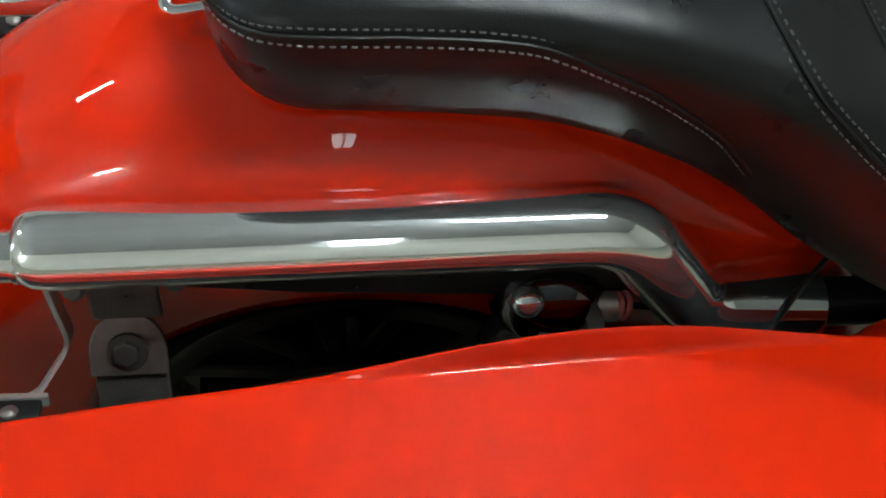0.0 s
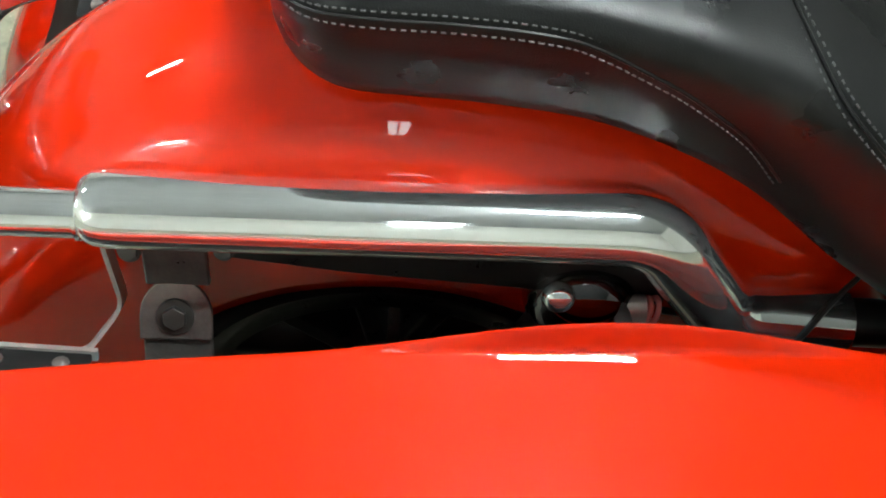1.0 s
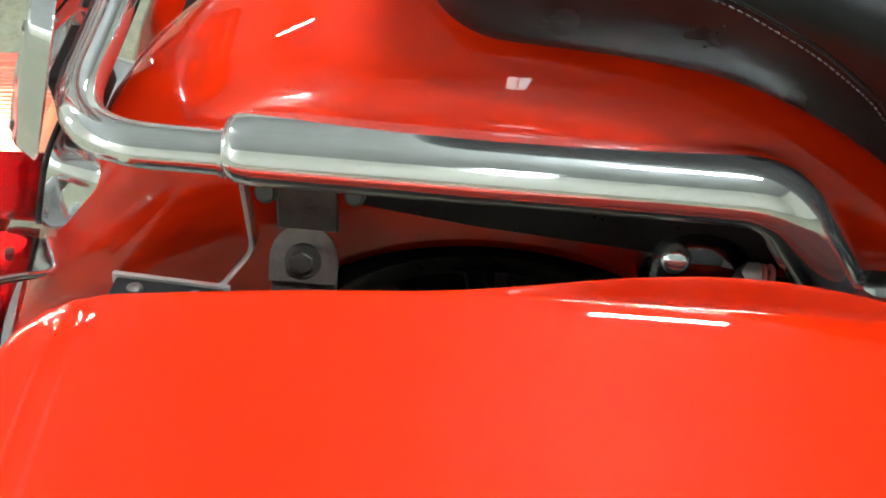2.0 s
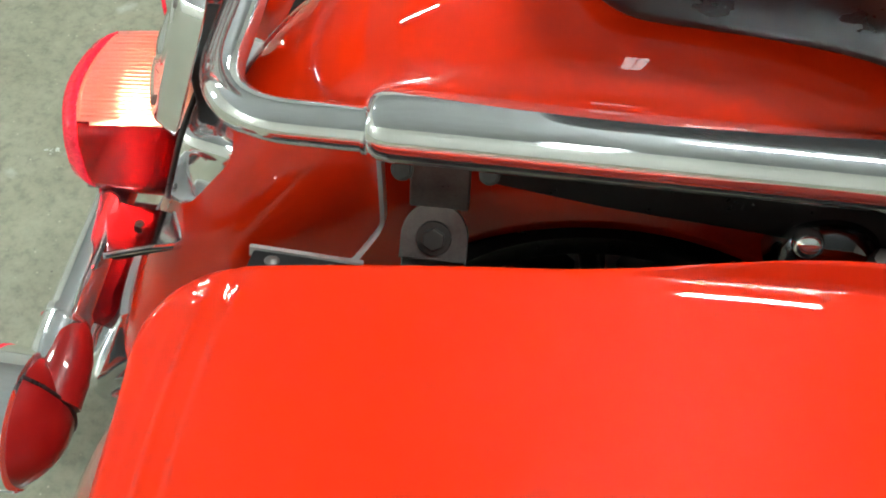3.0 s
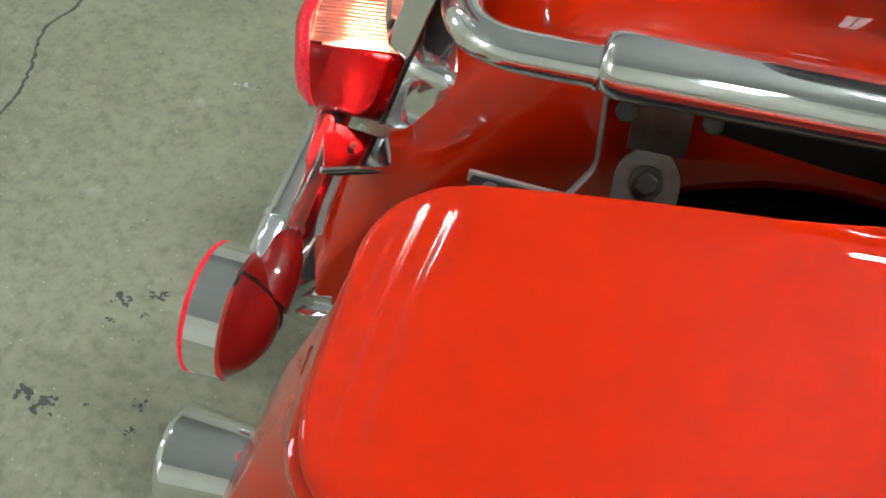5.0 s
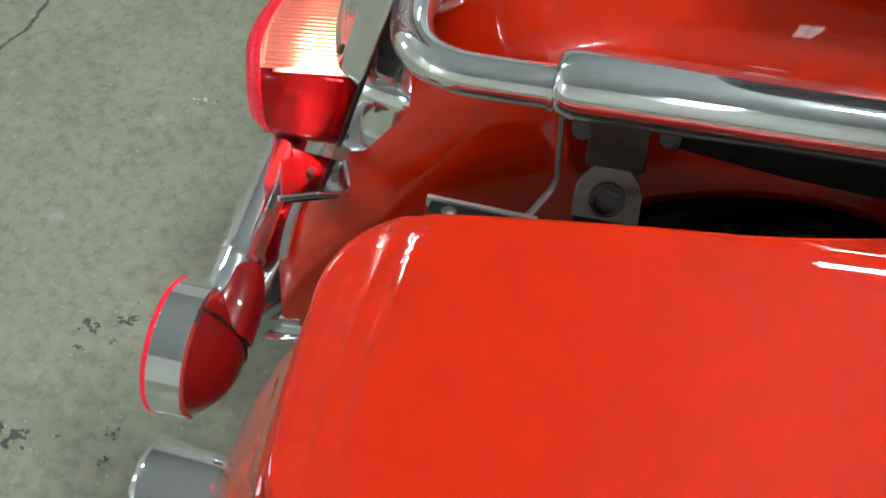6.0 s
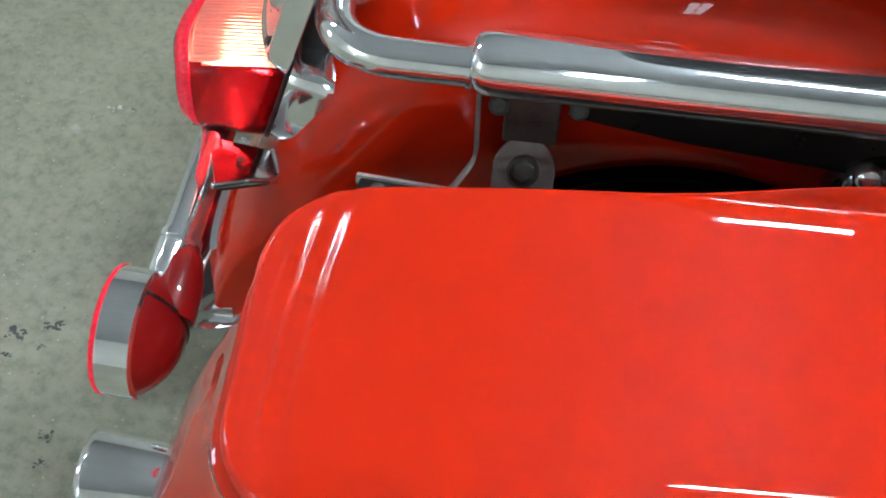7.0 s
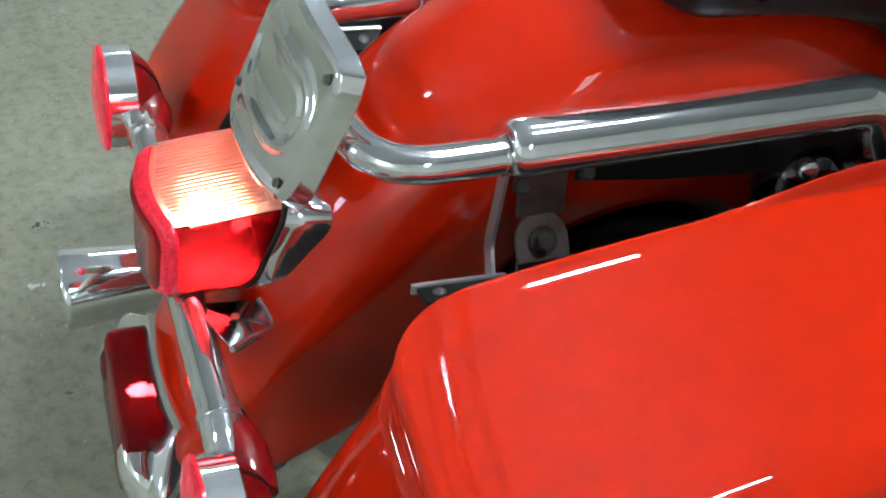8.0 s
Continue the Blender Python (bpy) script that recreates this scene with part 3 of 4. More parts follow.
def tail_lamp():
    m = pose(-0.345, 0, 0.505, 0, 0, 0)
    lean = 0.34
    bm = bmesh.new()
    r = lamp_ring(bm, m, [(0.095, 0.063, -0.050, 0.020, 0.02, lean), (0.050, 0.065, -0.052, 0.038, 0.02, lean), (0.014, 0.064, -0.053, 0.0480, 0.018, lean), (0.004, 0.060, -0.052, 0.048, 0.018, lean)])
    bm.faces.new(r[0])
    bm.faces.new(r[-1])
    base = part("tail_lamp", bm, CHROME, bike, "chrome tail lamp base with red lens")
    bm = bmesh.new()
    r = lamp_ring(bm, m, [(0.0045, 0.0605, -0.0525, 0.0485, 0.018, lean), (0.0, 0.0605, -0.0525, 0.0485, 0.018, lean)])
    part("gasket", bm, BLACK, base, thick=0.003)
    shell = [(0.0, 0.058, -0.050, 0.046, 0.012, lean), (-0.03, 0.0585, -0.052, 0.044, 0.013, 0.22), (-0.058, 0.059, -0.052, 0.040, 0.014, 0.06), (-0.070, 0.0585, -0.051, 0.037, 0.016, 0.0),
             (-0.078, 0.056, -0.048, 0.034, 0.018, 0.0), (-0.082, 0.050, -0.042, 0.028, 0.018, 0.0)]
    for top in (False, True):
        bm = bmesh.new()
        r = lamp_ring(bm, m, shell, low=2.6, bow=0.006, plan=0.014)
        bm.faces.new(r[-1])
        bm.normal_update()
        clear = [f for f in bm.faces if abs(f.normal.z) > 0.85 and f.calc_center_median().z > m.translation.z and f.calc_center_median().x + 0.014 * (1 - (f.calc_center_median().y / 0.059) ** 2) > -0.410]
        bmesh.ops.delete(bm, geom=[f for f in bm.faces if (f in clear) != top], context="FACES")
        if top:
            part("top_window", bm, CLEAR_LENS, base, "clear lens window over the lit bulb", thick=0.0025)
        else:
            part("lens", bm, RED_LENS, base, "lit red plastic tail lamp lens", thick=0.0025)
    bm = bmesh.new()
    r = lamp_ring(bm, m, [(-0.066, 0.0597, -0.0527, 0.0388, 0.016, 0.0), (-0.0715, 0.0592, -0.0520, 0.0375, 0.0165, 0.0), (-0.0785, 0.0568, -0.0488, 0.0347, 0.018, 0.0)], low=2.6, bow=0.006, plan=0.014)
    part("lens_rim", bm, LIT_LENS, base, "lit red lens rim", thick=0.0008)
    # the clear window on top, with its moulded ribs
    for k in range(23):
        y = -0.046 + 0.092 * k / 22
        bm = bmesh.new()
        bulge = 0.014 * (1 - (y / 0.059) ** 2)
        sweep(bm, [(-0.058 - bulge, y, 0.0408), (-0.046 - 0.77 * bulge, y, 0.0425), (-0.03 - 0.5 * bulge, y, 0.0445), (0.006, y, 0.0475)], 0.0015, 6)
        bmesh.ops.transform(bm, matrix=m, verts=bm.verts)
        part("rib", bm, CLEAR_LENS, base)
    # added plate that keeps the bulb's light off the bracket below
    bm = bmesh.new()
    box(bm, (-0.076, -0.052, -0.036), (0.0, 0.052, -0.033), m)
    part("shelf", bm, STEEL, base)
    bm = bmesh.new()
    box(bm, (-0.010, -0.045, -0.040), (0.002, 0.045, 0.030), m)
    part("reflector", bm, FIXTURE, base, bevel=0.004)
    bm = bmesh.new()
    turned(bm, [(-0.054, 0.002), (-0.051, 0.010), (-0.04, 0.014), (-0.026, 0.012), (-0.014, 0.007)], m @ pose(0, 0, 0.008))
    part("bulb", bm, BULB, base, "lit bulb")


tail_lamp()


def plate_holder():
    """A shallow chrome pan, bowed across, with a raised oval border."""
    up, back = Vector((0.335, 0, 0.942)), Vector((-0.942, 0, 0.335))
    o = Vector((-0.336, 0, 0.570))
    half_w, tall = 0.079, 0.132

    def at(y, h, d):
        return o + up * h + back * (d + 0.020 * (1 - (y / half_w) ** 2) * (1 - 0.45 * h / tall)) + Vector((0, y, 0))

    def relief(y, h):
        """How far the pressed sheet stands out: a border, a groove and an oval ridge."""
        edge = min(half_w - abs(y), h, tall - h)
        oval = math.hypot(max(0.0, abs(y) - 0.034), (h - 0.066) * 0.92) - 0.030
        d = 0.0025 * math.exp(-((edge - 0.006) / 0.004) ** 2)
        d += 0.0036 * math.exp(-(oval / 0.0045) ** 2) + 0.0018 * math.exp(-((oval + 0.016) / 0.0030) ** 2)
        return d - 0.0025 / (1 + math.exp((oval + 0.006) / 0.0012))
    bm = bmesh.new()
    nu, nv = 64, 52
    grid = []
    for j in range(nv + 1):
        row = []
        for i in range(nu + 1):
            u, v = 2 * i / nu - 1, 2 * j / nv - 1
            y, h = half_w * u * (1 - 0.07 * v ** 6), tall / 2 * (1 + v * (1 - 0.10 * u ** 6))
            row.append(bm.verts.new(at(y, h, relief(half_w * u, tall / 2 * (1 + v)))))
        grid.append(row)
    bridge(bm, grid, False)
    rim = grid[0][:-1] + [r[-1] for r in grid[:-1]] + grid[-1][:0:-1] + [r[0] for r in grid[:0:-1]]
    skirt = [rim]
    for d in (0.0015, 0.004, 0.013, 0.014):
        mid = at(0, tall / 2, 0)
        skirt.append([bm.verts.new(v.co - back * d + (v.co - mid) * d * 5.0) for v in rim])
    bridge(bm, skirt, True)
    holder = part("plate_holder", bm, CHROME, bike, "blank bowed chrome licence plate holder", thick=0.0015)
    for y in (-0.064, 0.064):
        for h in (0.016, 0.112):
            bm = bmesh.new()
            turned(bm, [(0, 0.0042), (0.0022, 0.0036), (0.003, 0.0012)], Matrix.Translation(at(y, h, 0.001)) @ pose(0, 0, 0, 0, -160, 0), 14)
            part("screw", bm, STEEL, holder)
    bm = bmesh.new()
    box(bm, (-0.324, -0.03, 0.545), (-0.300, 0.03, 0.600))
    part("mount", bm, BLACK, holder, bevel=0.003)


plate_holder()


def signal(s):
    c = Vector((-0.406, s * 0.243, 0.434 if s < 0 else 0.446))
    at = Matrix.Translation(c) @ pose(0, 0, 0, 0, 4, 0)
    bm = bmesh.new()
    turned(bm, [(-0.029, 0.046), (-0.0285, 0.0500), (-0.027, 0.0515), (-0.001, 0.0515), (0.0, 0.0505), (0.001, 0.0480)], at, 56)
    ob = part("turn_signal", bm, CHROME, bike, "chrome turn signal with a dark red back")
    bm = bmesh.new()
    turned(bm, [(-0.0375, 0.002), (-0.0368, 0.018), (-0.0352, 0.032), (-0.0330, 0.0440), (-0.0310, 0.0505), (-0.0290, 0.0522), (-0.0265, 0.0520)], at, 56)
    part("lens", bm, LIT_LENS, ob, "lit red turn signal lens")
    bm = bmesh.new()
    turned(bm, [(-0.002, 0.0490), (0.0, 0.0478), (0.005, 0.0445), (0.011, 0.0395), (0.017, 0.0325), (0.022, 0.0245), (0.0258, 0.0145), (0.0275, 0.002)], at, 56)
    part("back_shell", bm, DARK_RED, ob, "dark red pointed back shell")
    off, arc = 0.009, []
    shell = ((-0.0005, 0.0482), (0.005, 0.0445), (0.011, 0.0395), (0.017, 0.0325), (0.022, 0.0245), (0.0255, 0.0145), (0.0268, 0.0092))
    for side, rows in ((1, shell), (-1, shell[::-1])):
        arc += [(x, -s * off, side * math.sqrt(max(0.0, r * r - off * off))) for x, r in rows]
    bm = bmesh.new()
    sweep(bm, [at @ Vector(q) for q in spline(arc, 4)], 0.0016, 8)
    part("gasket", bm, BLACK, ob, "black rubber gasket")
    bm = bmesh.new()
    sweep(bm, [(-0.403, s * 0.170, 0.454), (-0.404, s * 0.183, 0.453), (-0.4045, s * 0.196, 0.452), (-0.404, s * 0.206, 0.450)], [0.0168, 0.0158, 0.0152, 0.0140], 24)
    part("stalk", bm, CHROME, ob)
    # the red fender's reflection in the chrome neck, built as a dark red sweep
    bm = bmesh.new()
    sweep(bm, [(-0.397, s * 0.172, 0.452), (-0.3955, s * 0.182, 0.451), (-0.393, s * 0.198, 0.448), (-0.393, s * 0.213, 0.445), (-0.395, s * 0.230, 0.441)], [0.0125, 0.0165, 0.0190, 0.0205, 0.0215], 24)
    part("neck", bm, DARK_RED, ob, "dark red standing in for the fender reflected in the chrome neck")
    bm = bmesh.new()
    sweep(bm, [(-0.402, s * 0.164, 0.454), (-0.402, s * 0.171, 0.454)], 0.0188, 24)
    part("collar", bm, CHROME, ob)


def signal_bar():
    bm = bmesh.new()
    sweep(bm, [(-0.402, -0.175, 0.454), (-0.404, -0.10, 0.453), (-0.404, 0.10, 0.453), (-0.402, 0.175, 0.454)], [0.0165, 0.0155, 0.0155, 0.0165], 24, flat=1.0)
    bar = part("signal_bar", bm, CHROME, bike, "chrome turn signal bar under the tail lamp")
    for s in (-1, 1):
        bm = bmesh.new()
        pts = [(-0.405, 0.060, 0.466), (-0.383, 0.120, 0.472), (-0.341, 0.079, 0.443), (-0.350, 0.060, 0.458)]
        top = [bm.verts.new((x, s * y, z)) for x, y, z in pts]
        low = [bm.verts.new((x + 0.004, s * (y - 0.002), z - 0.007)) for x, y, z in pts]
        bridge(bm, [top, low], True)
        bm.faces.new(top)
        bm.faces.new(low)
        part("bracket", bm, DULL_CHROME, bar, bevel=0.0012)
        bm = bmesh.new()
        sweep(bm, spline([(-0.384, s * 0.1205, 0.474), (-0.362, s * 0.1000, 0.460), (-0.342, s * 0.0800, 0.446), (-0.349, s * 0.0600, 0.459)], 4), 0.0026, 8)
        part("bracket_rim", bm, CHROME, bar)
        hexbolt("bolt", pose(-0.372, s * 0.078, 0.462, 0, 0, 10), 0.0050, bar, STEEL)


signal_bar()
for s in (-1, 1):
    signal(s)


def fender_trim():
    """The chrome trim round the fender's tip, with the small red lamp above it."""
    bm = bmesh.new()
    rings = []
    n = len(FENDER_LINE)
    for i in range(n - 19, n):
        t = (i - n + 19) / 18
        reach = 0.34 + 0.28 * smooth(t / 0.4) + 0.32 * smooth((t - 0.45) / 0.5)
        lift = 0.006 + 0.018 * smooth(t / 0.35) - 0.014 * smooth((t - 0.45) / 0.5)
        side = [(reach, -0.006), (reach, 0.35 * lift), (reach * 0.995, 0.7 * lift), (reach * 0.97, 0.92 * lift)]
        across = [(-u, q) for u, q in side] + [(reach * 0.92 * (k / 12 - 1), lift) for k in range(25)] + side[::-1]
        rings.append([bm.verts.new(fender_point(i, u, q)) for u, q in across])
    bridge(bm, rings, False)
    bm.faces.new(rings[0])
    bm.faces.new(rings[-1])
    trim = part("fender_trim", bm, CHROME, bike, "chrome trim on the fender tip")
    # the lamp's chrome housing, its two wings round the fender's sides and the red lens between them
    bm = bmesh.new()
    m = pose(-0.446, 0, 0.268, 0, 6, 0)
    r = lamp_ring(bm, m, [(0.062, 0.074, -0.060, 0.050, 0.022, 0), (0.022, 0.075, -0.060, 0.050, 0.020, 0), (0.018, 0.0735, -0.058, 0.0485, 0.019, 0), (0.0175, 0.067, -0.052, 0.042, 0.016, 0)], low=1.0)
    bm.faces.new(r[0])
    bm.faces.new(r[-1])
    lamp = part("marker_lamp", bm, CHROME, bike, "chrome marker lamp with a red lens and two wings")
    for s in (-1, 1):
        bm = bmesh.new()
        rings = []
        for k in range(13):
            # from beside the lens, round the corner and forward along the fender's side
            a = radians(-8 + 98 * smooth(k / 9))
            run = max(0.0, k - 9) * 0.012
            mid = Vector((-0.442 - 0.012 * math.cos(a) + run, s * (0.062 + 0.018 * math.sin(a)), 0.258 - 0.018 * smooth(k / 8)))
            out = Vector((-math.cos(a), s * math.sin(a), 0))
            tall, thick = 0.040 - 0.020 * smooth((k - 4) / 8), 0.024 - 0.006 * smooth((k - 8) / 4)
            ring = []
            for j in range(16):
                q = radians(22.5 * j)
                f, g = math.cos(q), math.sin(q)
                ring.append(bm.verts.new(mid + out * thick * math.copysign(abs(f) ** 0.7, f) + Vector((0, 0, tall * math.copysign(abs(g) ** 0.6, g)))))
            rings.append(ring)
        bridge(bm, rings, True)
        bm.faces.new(rings[0])
        bm.faces.new(rings[-1])
        part("wing", bm, CHROME, lamp)
    bm = bmesh.new()
    r = lamp_ring(bm, m, [(0.020, 0.0690, -0.054, 0.046, 0.016, 0), (-0.016, 0.0690, -0.054, 0.0435, 0.015, 0), (-0.024, 0.0675, -0.053, 0.041, 0.014, 0), (-0.0275, 0.062, -0.048, 0.036, 0.010, 0)], low=1.0)
    bm.faces.new(r[-1])
    part("lens", bm, RED_LENS, lamp, "red marker lamp lens", thick=0.0025)
    bm = bmesh.new()
    turned(bm, [(-0.014, 0.002), (-0.011, 0.005), (-0.004, 0.0065), (0.004, 0.004)], m @ pose(0, 0, 0.022))
    part("bulb", bm, BULB, lamp, "lit bulb")


fender_trim()


def rail_mount(s):
    """The bracket that holds the rail to the frame, with its bolts and strap."""
    bm = bmesh.new()
    box(bm, (-0.021, -0.003, -0.004), (0.020, 0.003, 0.052), pose(-0.131, s * 0.103, 0.556, s * 14, 0, 0))
    tab = part("rail_mount", bm, STEEL, bike, "dull steel rail mounting bracket", bevel=0.0015)
    tilt = pose(-0.133, s * 0.119, 0.536, s * 40, 0, 0)
    bm = bmesh.new()
    pts = [(0.0235 * math.cos(radians(a)), 0.0255 * math.sin(radians(a))) for a in range(0, 181, 10)]
    prism(bm, [*pts, (-0.0235, -0.016), (0.0235, -0.016)], -0.002, 0.002, tilt @ pose(0, 0, 0, 90 if s > 0 else 90, 0, 0))
    part("plate", bm, STEEL, tab, bevel=0.001)
    bm = bmesh.new()
    box(bm, (-0.0225, -0.003, -0.055), (0.0225, 0.002, 0.0), pose(-0.133, s * 0.124, 0.521, s * 30, 0, 0))
    part("lower_plate", bm, STEEL, tab, bevel=0.0015)
    aim = Vector((0, s * 0.78, 0.62)).to_track_quat("Z", "X").to_matrix().to_4x4()
    hexbolt("bolt", Matrix.Translation((-0.133, s * 0.1210, 0.538)) @ aim, 0.0165, tab, BOLT, 1.5)
    hexbolt("bolt", Matrix.Translation((-0.156, s * 0.106, 0.589)) @ aim, 0.013, tab, BOLT, 1.2)
    hexbolt("bolt", Matrix.Translation((-0.098, s * 0.104, 0.590)) @ aim, 0.012, tab, BOLT, 1.2)
    bm = bmesh.new()
    line = rounded([(-0.171, s * 0.103, 0.606), (-0.171, s * 0.103, 0.525), (-0.186, s * 0.143, 0.530), (-0.20, s * 0.155, 0.536)], 0.012, 6)
    rings = []
    for p in line:
        rings.append([bm.verts.new(p + Vector((dx, s * dy, dz))) for dx, dy, dz in ((-0.0015, 0.006, 0.003), (0.0015, 0.006, 0.003), (0.0015, -0.006, -0.003), (-0.0015, -0.006, -0.003))])
    bridge(bm, rings, True)
    bm.faces.new(rings[0])
    bm.faces.new(rings[-1])
    part("strap", bm, ZINC, tab, "bright bent steel strap")
    bm = bmesh.new()
    rings = []
    for x, low, high in ((-0.105, 0.580, 0.612), (-0.02, 0.566, 0.612), (0.08, 0.556, 0.610), (0.15, 0.546, 0.604), (0.185, 0.540, 0.565)):
        rings.append([bm.verts.new((x, s * y, z)) for y, z in ((0.0985, low), (0.1030, low + 0.002), (0.1030, high - 0.002), (0.0985, high))])
    bridge(bm, rings, True)
    bm.faces.new(rings[0])
    bm.faces.new(rings[-1])
    part("fender_strut", bm, BLACK, tab, "black fender strut")


def shock_top(s):
    aim = Vector((0, s * 0.62, 0.78)).to_track_quat("X", "Y").to_matrix().to_4x4()
    bm = bmesh.new()
    turned(bm, [(-0.03, 0.036)] + [(0.034 * math.sin(radians(a)), 0.036 * math.cos(radians(a))) for a in range(0, 88, 8)], Matrix.Translation((0.131, s * 0.098, 0.545)) @ aim)
    dome = part("shock_cover", bm, BLACK_CHROME, bike, "glossy black shock absorber cover with a chrome cap")
    bm = bmesh.new()
    turned(bm, [(-0.004, 0.010)] + [(0.010 * math.sin(radians(a)), 0.0105 * math.cos(radians(a))) for a in range(0, 88, 11)], Matrix.Translation((0.112, s * 0.118, 0.570)) @ aim, 24)
    part("cap", bm, CHROME, dome)
    bm = bmesh.new()
    turned(bm, [(-0.004, 0.016), (-0.004, 0.021), (0.003, 0.021), (0.004, 0.018), (0.004, 0.010), (0.001, 0.008)], Matrix.Translation((0.140, s * 0.126, 0.552)) @ aim, 28)
    part("ring", bm, BLACK, dome)
    bm = bmesh.new()
    sweep(bm, [(0.158, s * 0.112, 0.550), (0.171, s * 0.112, 0.550)], 0.010, 16)
    part("fitting", bm, ZINC, dome)
    for k in range(2):
        bm = bmesh.new()
        x = 0.172 + 0.005 * k
        sweep(bm, [(x + 0.002 * math.cos(radians(a)), s * (0.112 + 0.008 * math.sin(radians(a))), 0.550 + 0.008 * math.cos(radians(a))) for a in range(0, 361, 20)], 0.0019, 8, caps=False)
        part("coil", bm, PINK, dome, "faded red coil")
    bm = bmesh.new()
    sweep(bm, spline([(0.18, s * 0.112, 0.550), (0.20, s * 0.113, 0.549), (0.235, s * 0.105, 0.545), (0.4, s * 0.09, 0.52)], 8), 0.0024, 8)
    part("hose", bm, BLACK, dome, "black rubber hose")
    bm = bmesh.new()
    sweep(bm, spline([(0.246, s * 0.132, 0.506), (0.258, s * 0.1315, 0.520), (0.272, s * 0.128, 0.545), (0.290, s * 0.112, 0.562), (0.31, s * 0.095, 0.572)], 8), 0.0020, 8)
    part("cable_tie", bm, BLACK, dome, "black cable tied over the rail")


for s in (-1, 1):
    rail_mount(s)
    shock_top(s)


def side_cover(s):
    bm = bmesh.new()
    rings = []
    for y, k in ((-0.010, 0.80), (-0.006, 0.93), (0.004, 1.0), (0.020, 1.0)):
        pts = outline(-0.16 * k, 0.16 * k, -0.09 * k, 0.09 * k, (0.04 * k,) * 4, 8)
        rings.append([bm.verts.new((0.480 + x, s * (0.178 - y - 0.02), 0.479 + h)) for x, h in pts])
    bridge(bm, rings, True)
    bm.faces.new(rings[0])
    bm.faces.new(rings[-1])
    cover = part("side_cover", bm, RED, bike, "red side cover with a chrome strip")
    bm = bmesh.new()
    sweep(bm, [(0.345, s * 0.176, 0.546), (0.45, s * 0.178, 0.549), (0.60, s * 0.176, 0.546)], 0.004, 10, flat=0.6)
    part("strip", bm, CHROME, cover, "chrome strip")


for s in (-1, 1):
    side_cover(s)


def frame_parts():
    bm = bmesh.new()
    box(bm, (0.36, -0.080, 0.30), (0.75, 0.080, 0.60))
    part("battery_box", bm, BLACK, bike, "black battery box under the seat", bevel=0.02)
    for s in (-1, 1):
        bm = bmesh.new()
        sweep(bm, [(-0.03, s * 0.105, 0.31), (0.2, s * 0.10, 0.33), (0.45, s * 0.09, 0.34)], 0.026, 16)
        part("swingarm", bm, BLACK, bike, "black swingarm")
        bm = bmesh.new()
        sweep(bm, [(0.133, s * 0.098, 0.53), (0.06, s * 0.105, 0.34)], 0.026, 20)
        part("shock_absorber", bm, BLACK, bike, "black shock absorber")


frame_parts()


def exhaust(s):
    y, z = s * 0.268, (0.200 if s < 0 else 0.160)
    bm = bmesh.new()
    sweep(bm, [(0.55, y, z), (0.3, y, z), (-0.36, y, z), (-0.405, y, z), (-0.412, y, z), (-0.494, y, z), (-0.502, y, z)], [0.030, 0.040, 0.040, 0.040, 0.0415, 0.0490, 0.0495], 40, caps=False)
    pipe = part("muffler", bm, CHROME, bike, "polished chrome muffler with a flared tip", thick=0.0025)
    bm = bmesh.new()
    sweep(bm, [(-0.30, y, z), (-0.475, y, z)], [0.036, 0.038], 32)
    part("baffle", bm, BLACK, pipe)


for s in (-1, 1):
    exhaust(s)

# ---- floor marks ----
def blot(x, y, size, seed, material, name, label):
    rnd = random.Random(seed)
    bm = bmesh.new()
    for j in range(5 + int(size * 1100)):
        cx, cy = x + size * rnd.gauss(0, 0.55), y + size * rnd.gauss(0, 0.4)
        r0, ph, ph2 = size * rnd.uniform(0.06, 0.30), rnd.uniform(0, 6.3), rnd.uniform(0, 6.3)
        pts = []
        for k in range(20):
            a = 2 * math.pi * k / 20
            r = r0 * (1 + 0.32 * math.sin(2 * a + ph) + 0.25 * math.sin(3 * a + ph2) + 0.3 * rnd.random())
            pts.append((cx + r * math.cos(a), cy + 0.7 * r * math.sin(a)))
        prism(bm, pts, 0.0, 0.0004 + 0.00003 * j)
    tagged(part(name, bm, material, floor, smooth=False), label)


def crack():
    rnd = random.Random(4)
    line = spline(CRACK, 9)
    bm = bmesh.new()
    lo, hi = [], []
    for p in line:
        w = 0.0016 + 0.0022 * rnd.random()
        j = 0.004 * (rnd.random() - 0.5)
        lo.append(bm.verts.new((p.x - w + j, p.y + j, 0.0005)))
        hi.append(bm.verts.new((p.x + w + j, p.y + j, 0.0005)))
    bridge(bm, [lo, hi], False)
    part("crack", bm, STAIN, floor, "dark crack in the concrete", smooth=False)


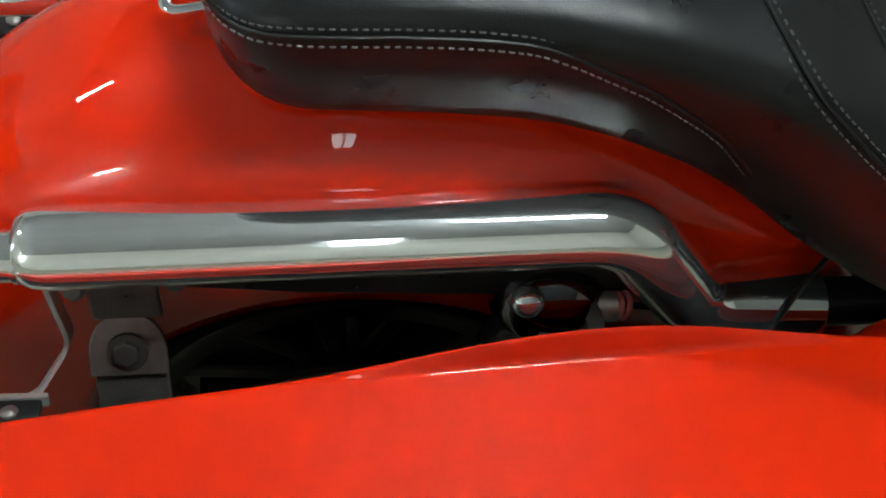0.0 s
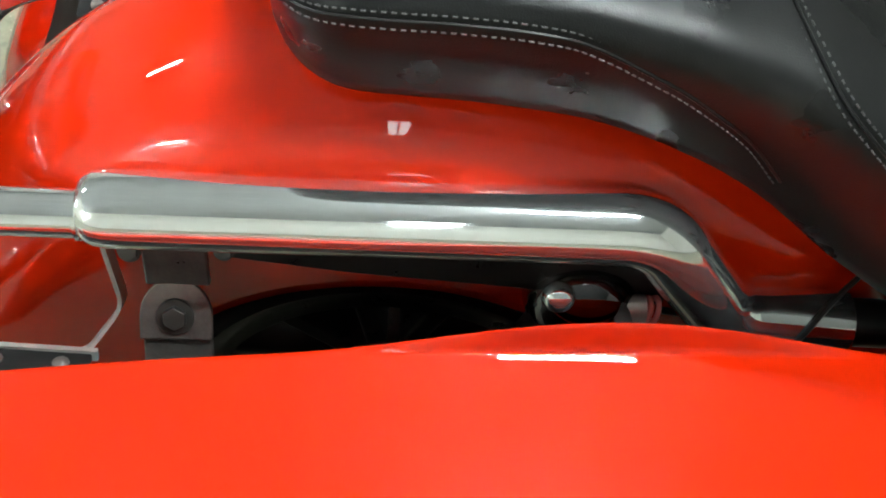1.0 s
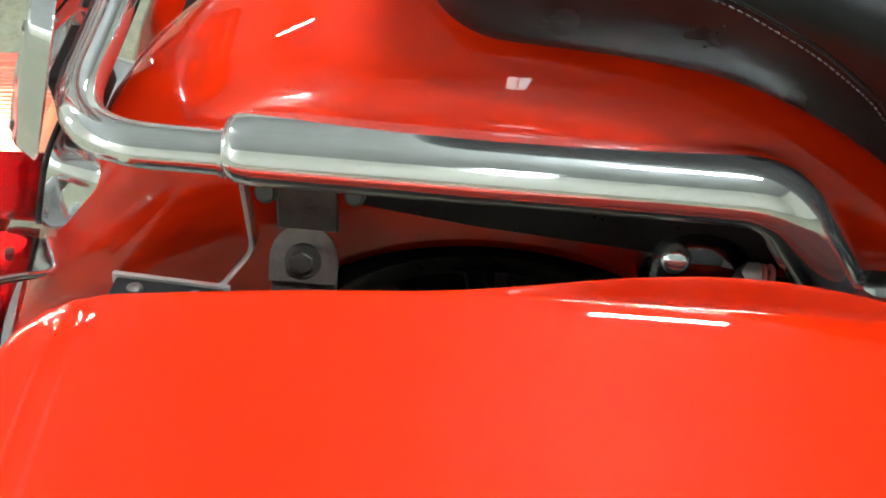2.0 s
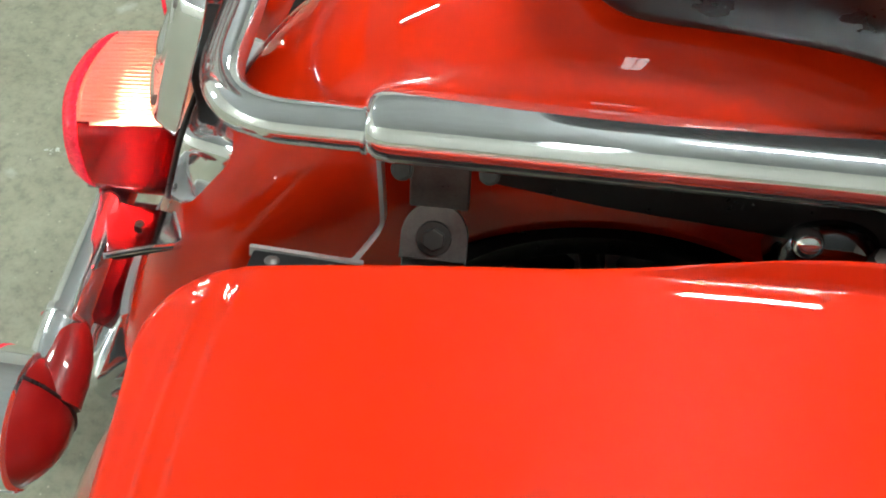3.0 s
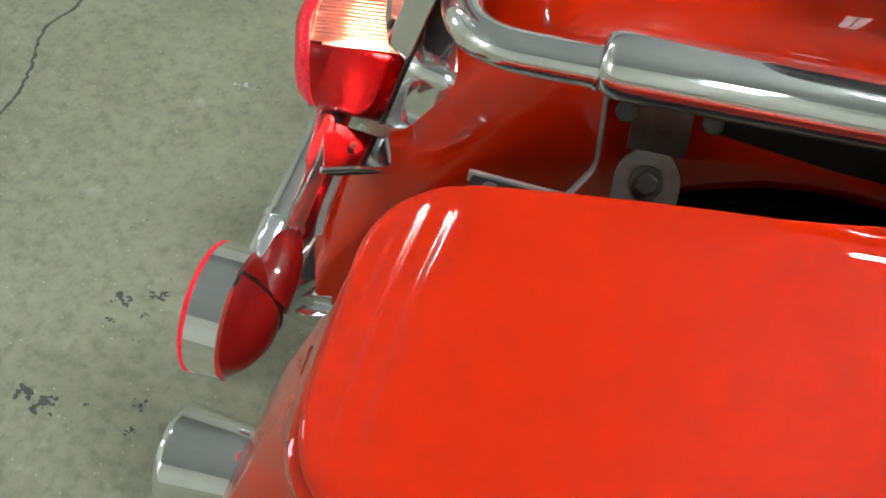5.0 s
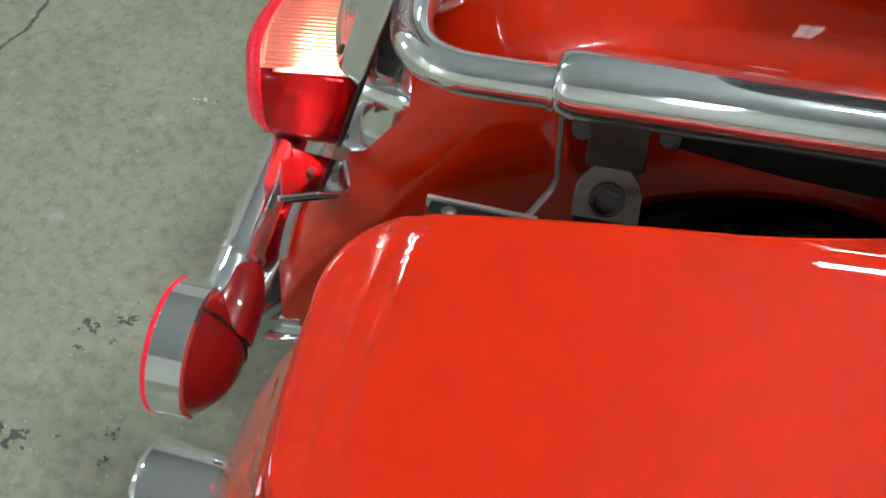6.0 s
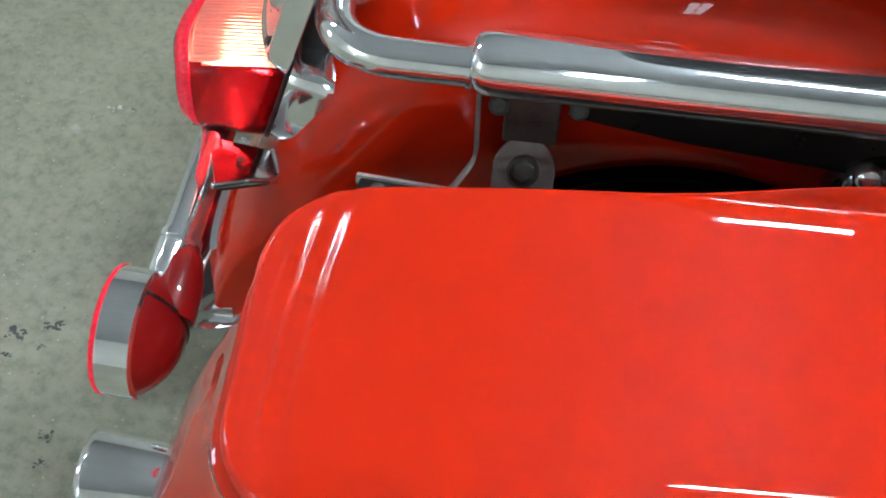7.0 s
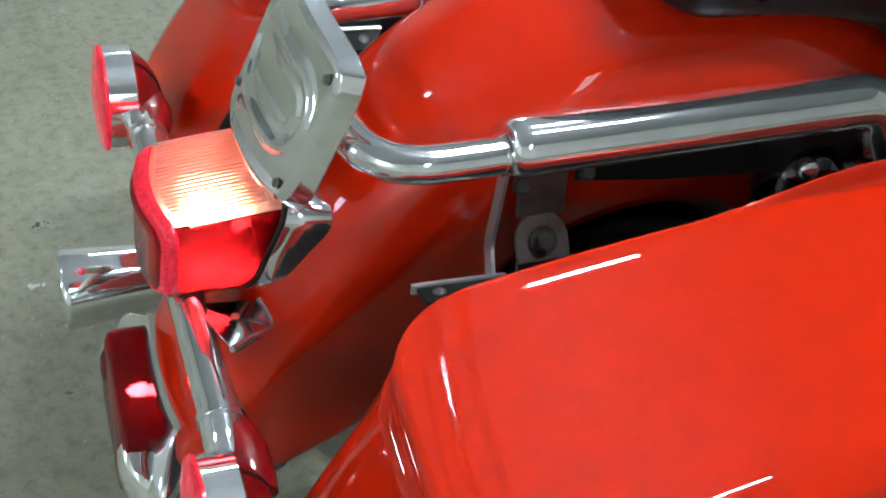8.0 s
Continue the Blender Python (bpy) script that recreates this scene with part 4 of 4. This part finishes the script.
CRACK = [(-1.055, 1.10, 0), (-1.060, 0.977, 0), (-1.062, 0.936, 0), (-1.082, 0.889, 0), (-1.074, 0.836, 0), (-1.058, 0.784, 0), (-1.053, 0.721, 0), (-1.09, 0.60, 0)]
crack()
for i, (x, y, size) in enumerate(((-0.701, 0.473, 0.011), (-0.742, 0.452, 0.012), (-0.739, 0.422, 0.007), (-0.703, 0.439, 0.005), (-0.795, 0.302, 0.012), (-0.761, 0.295, 0.014),
                                  (-0.651, 0.322, 0.009), (-0.715, 0.305, 0.005), (-0.650, 0.289, 0.007), (-0.717, 0.849, 0.004), (-0.520, 1.018, 0.010), (-0.513, 0.707, 0.005),
                                  (-0.588, 0.435, 0.008), (-0.622, 1.106, 0.008))):
    blot(x, y, size, i, STAIN, "oil_spot", "dark oil spot on the concrete")
for i, (x, y, size) in enumerate(((-0.745, 0.849, 0.008), (-0.535, 0.895, 0.009))):
    blot(x, y, size, 40 + i, PALE, "paint_spot", "pale paint spot on the concrete")


def scuff(x, y, turn, length, bend):
    """A faint pale scratch in the concrete."""
    rnd = random.Random(int(1000 * (x + y)))
    bm = bmesh.new()
    lo, hi = [], []
    for k in range(25):
        q = k / 24
        w = 0.0006 * math.sin(math.pi * q) * (0.4 + rnd.random())
        px, py = length * (q - 0.5), 0.4 * bend * math.sin(math.pi * q) + 0.0012 * rnd.random()
        c, d = math.cos(turn), math.sin(turn)
        lo.append(bm.verts.new((x + c * px - d * (py - w), y + d * px + c * (py - w), 0.0006)))
        hi.append(bm.verts.new((x + c * px - d * (py + w), y + d * px + c * (py + w), 0.0006)))
    bridge(bm, [lo, hi], False)
    part("scuff", bm, SCUFF, floor, "faint pale scratch in the concrete", smooth=False)


for x, y, turn, length, bend in ((-0.62, 0.70, 0.9, 0.20, 0.02), (-0.58, 0.74, 1.1, 0.12, 0.01), (-0.70, 0.60, 2.2, 0.10, 0.015), (-0.80, 0.78, 0.5, 0.16, 0.02), (-0.90, 0.55, 1.9, 0.22, 0.03),
                                 (-0.66, 0.86, 2.7, 0.14, 0.01), (-0.75, 0.98, 0.7, 0.11, 0.012), (-0.60, 0.55, 1.4, 0.09, 0.01), (-0.85, 0.36, 0.8, 0.18, 0.02)):
    scuff(x, y, turn, length, bend)
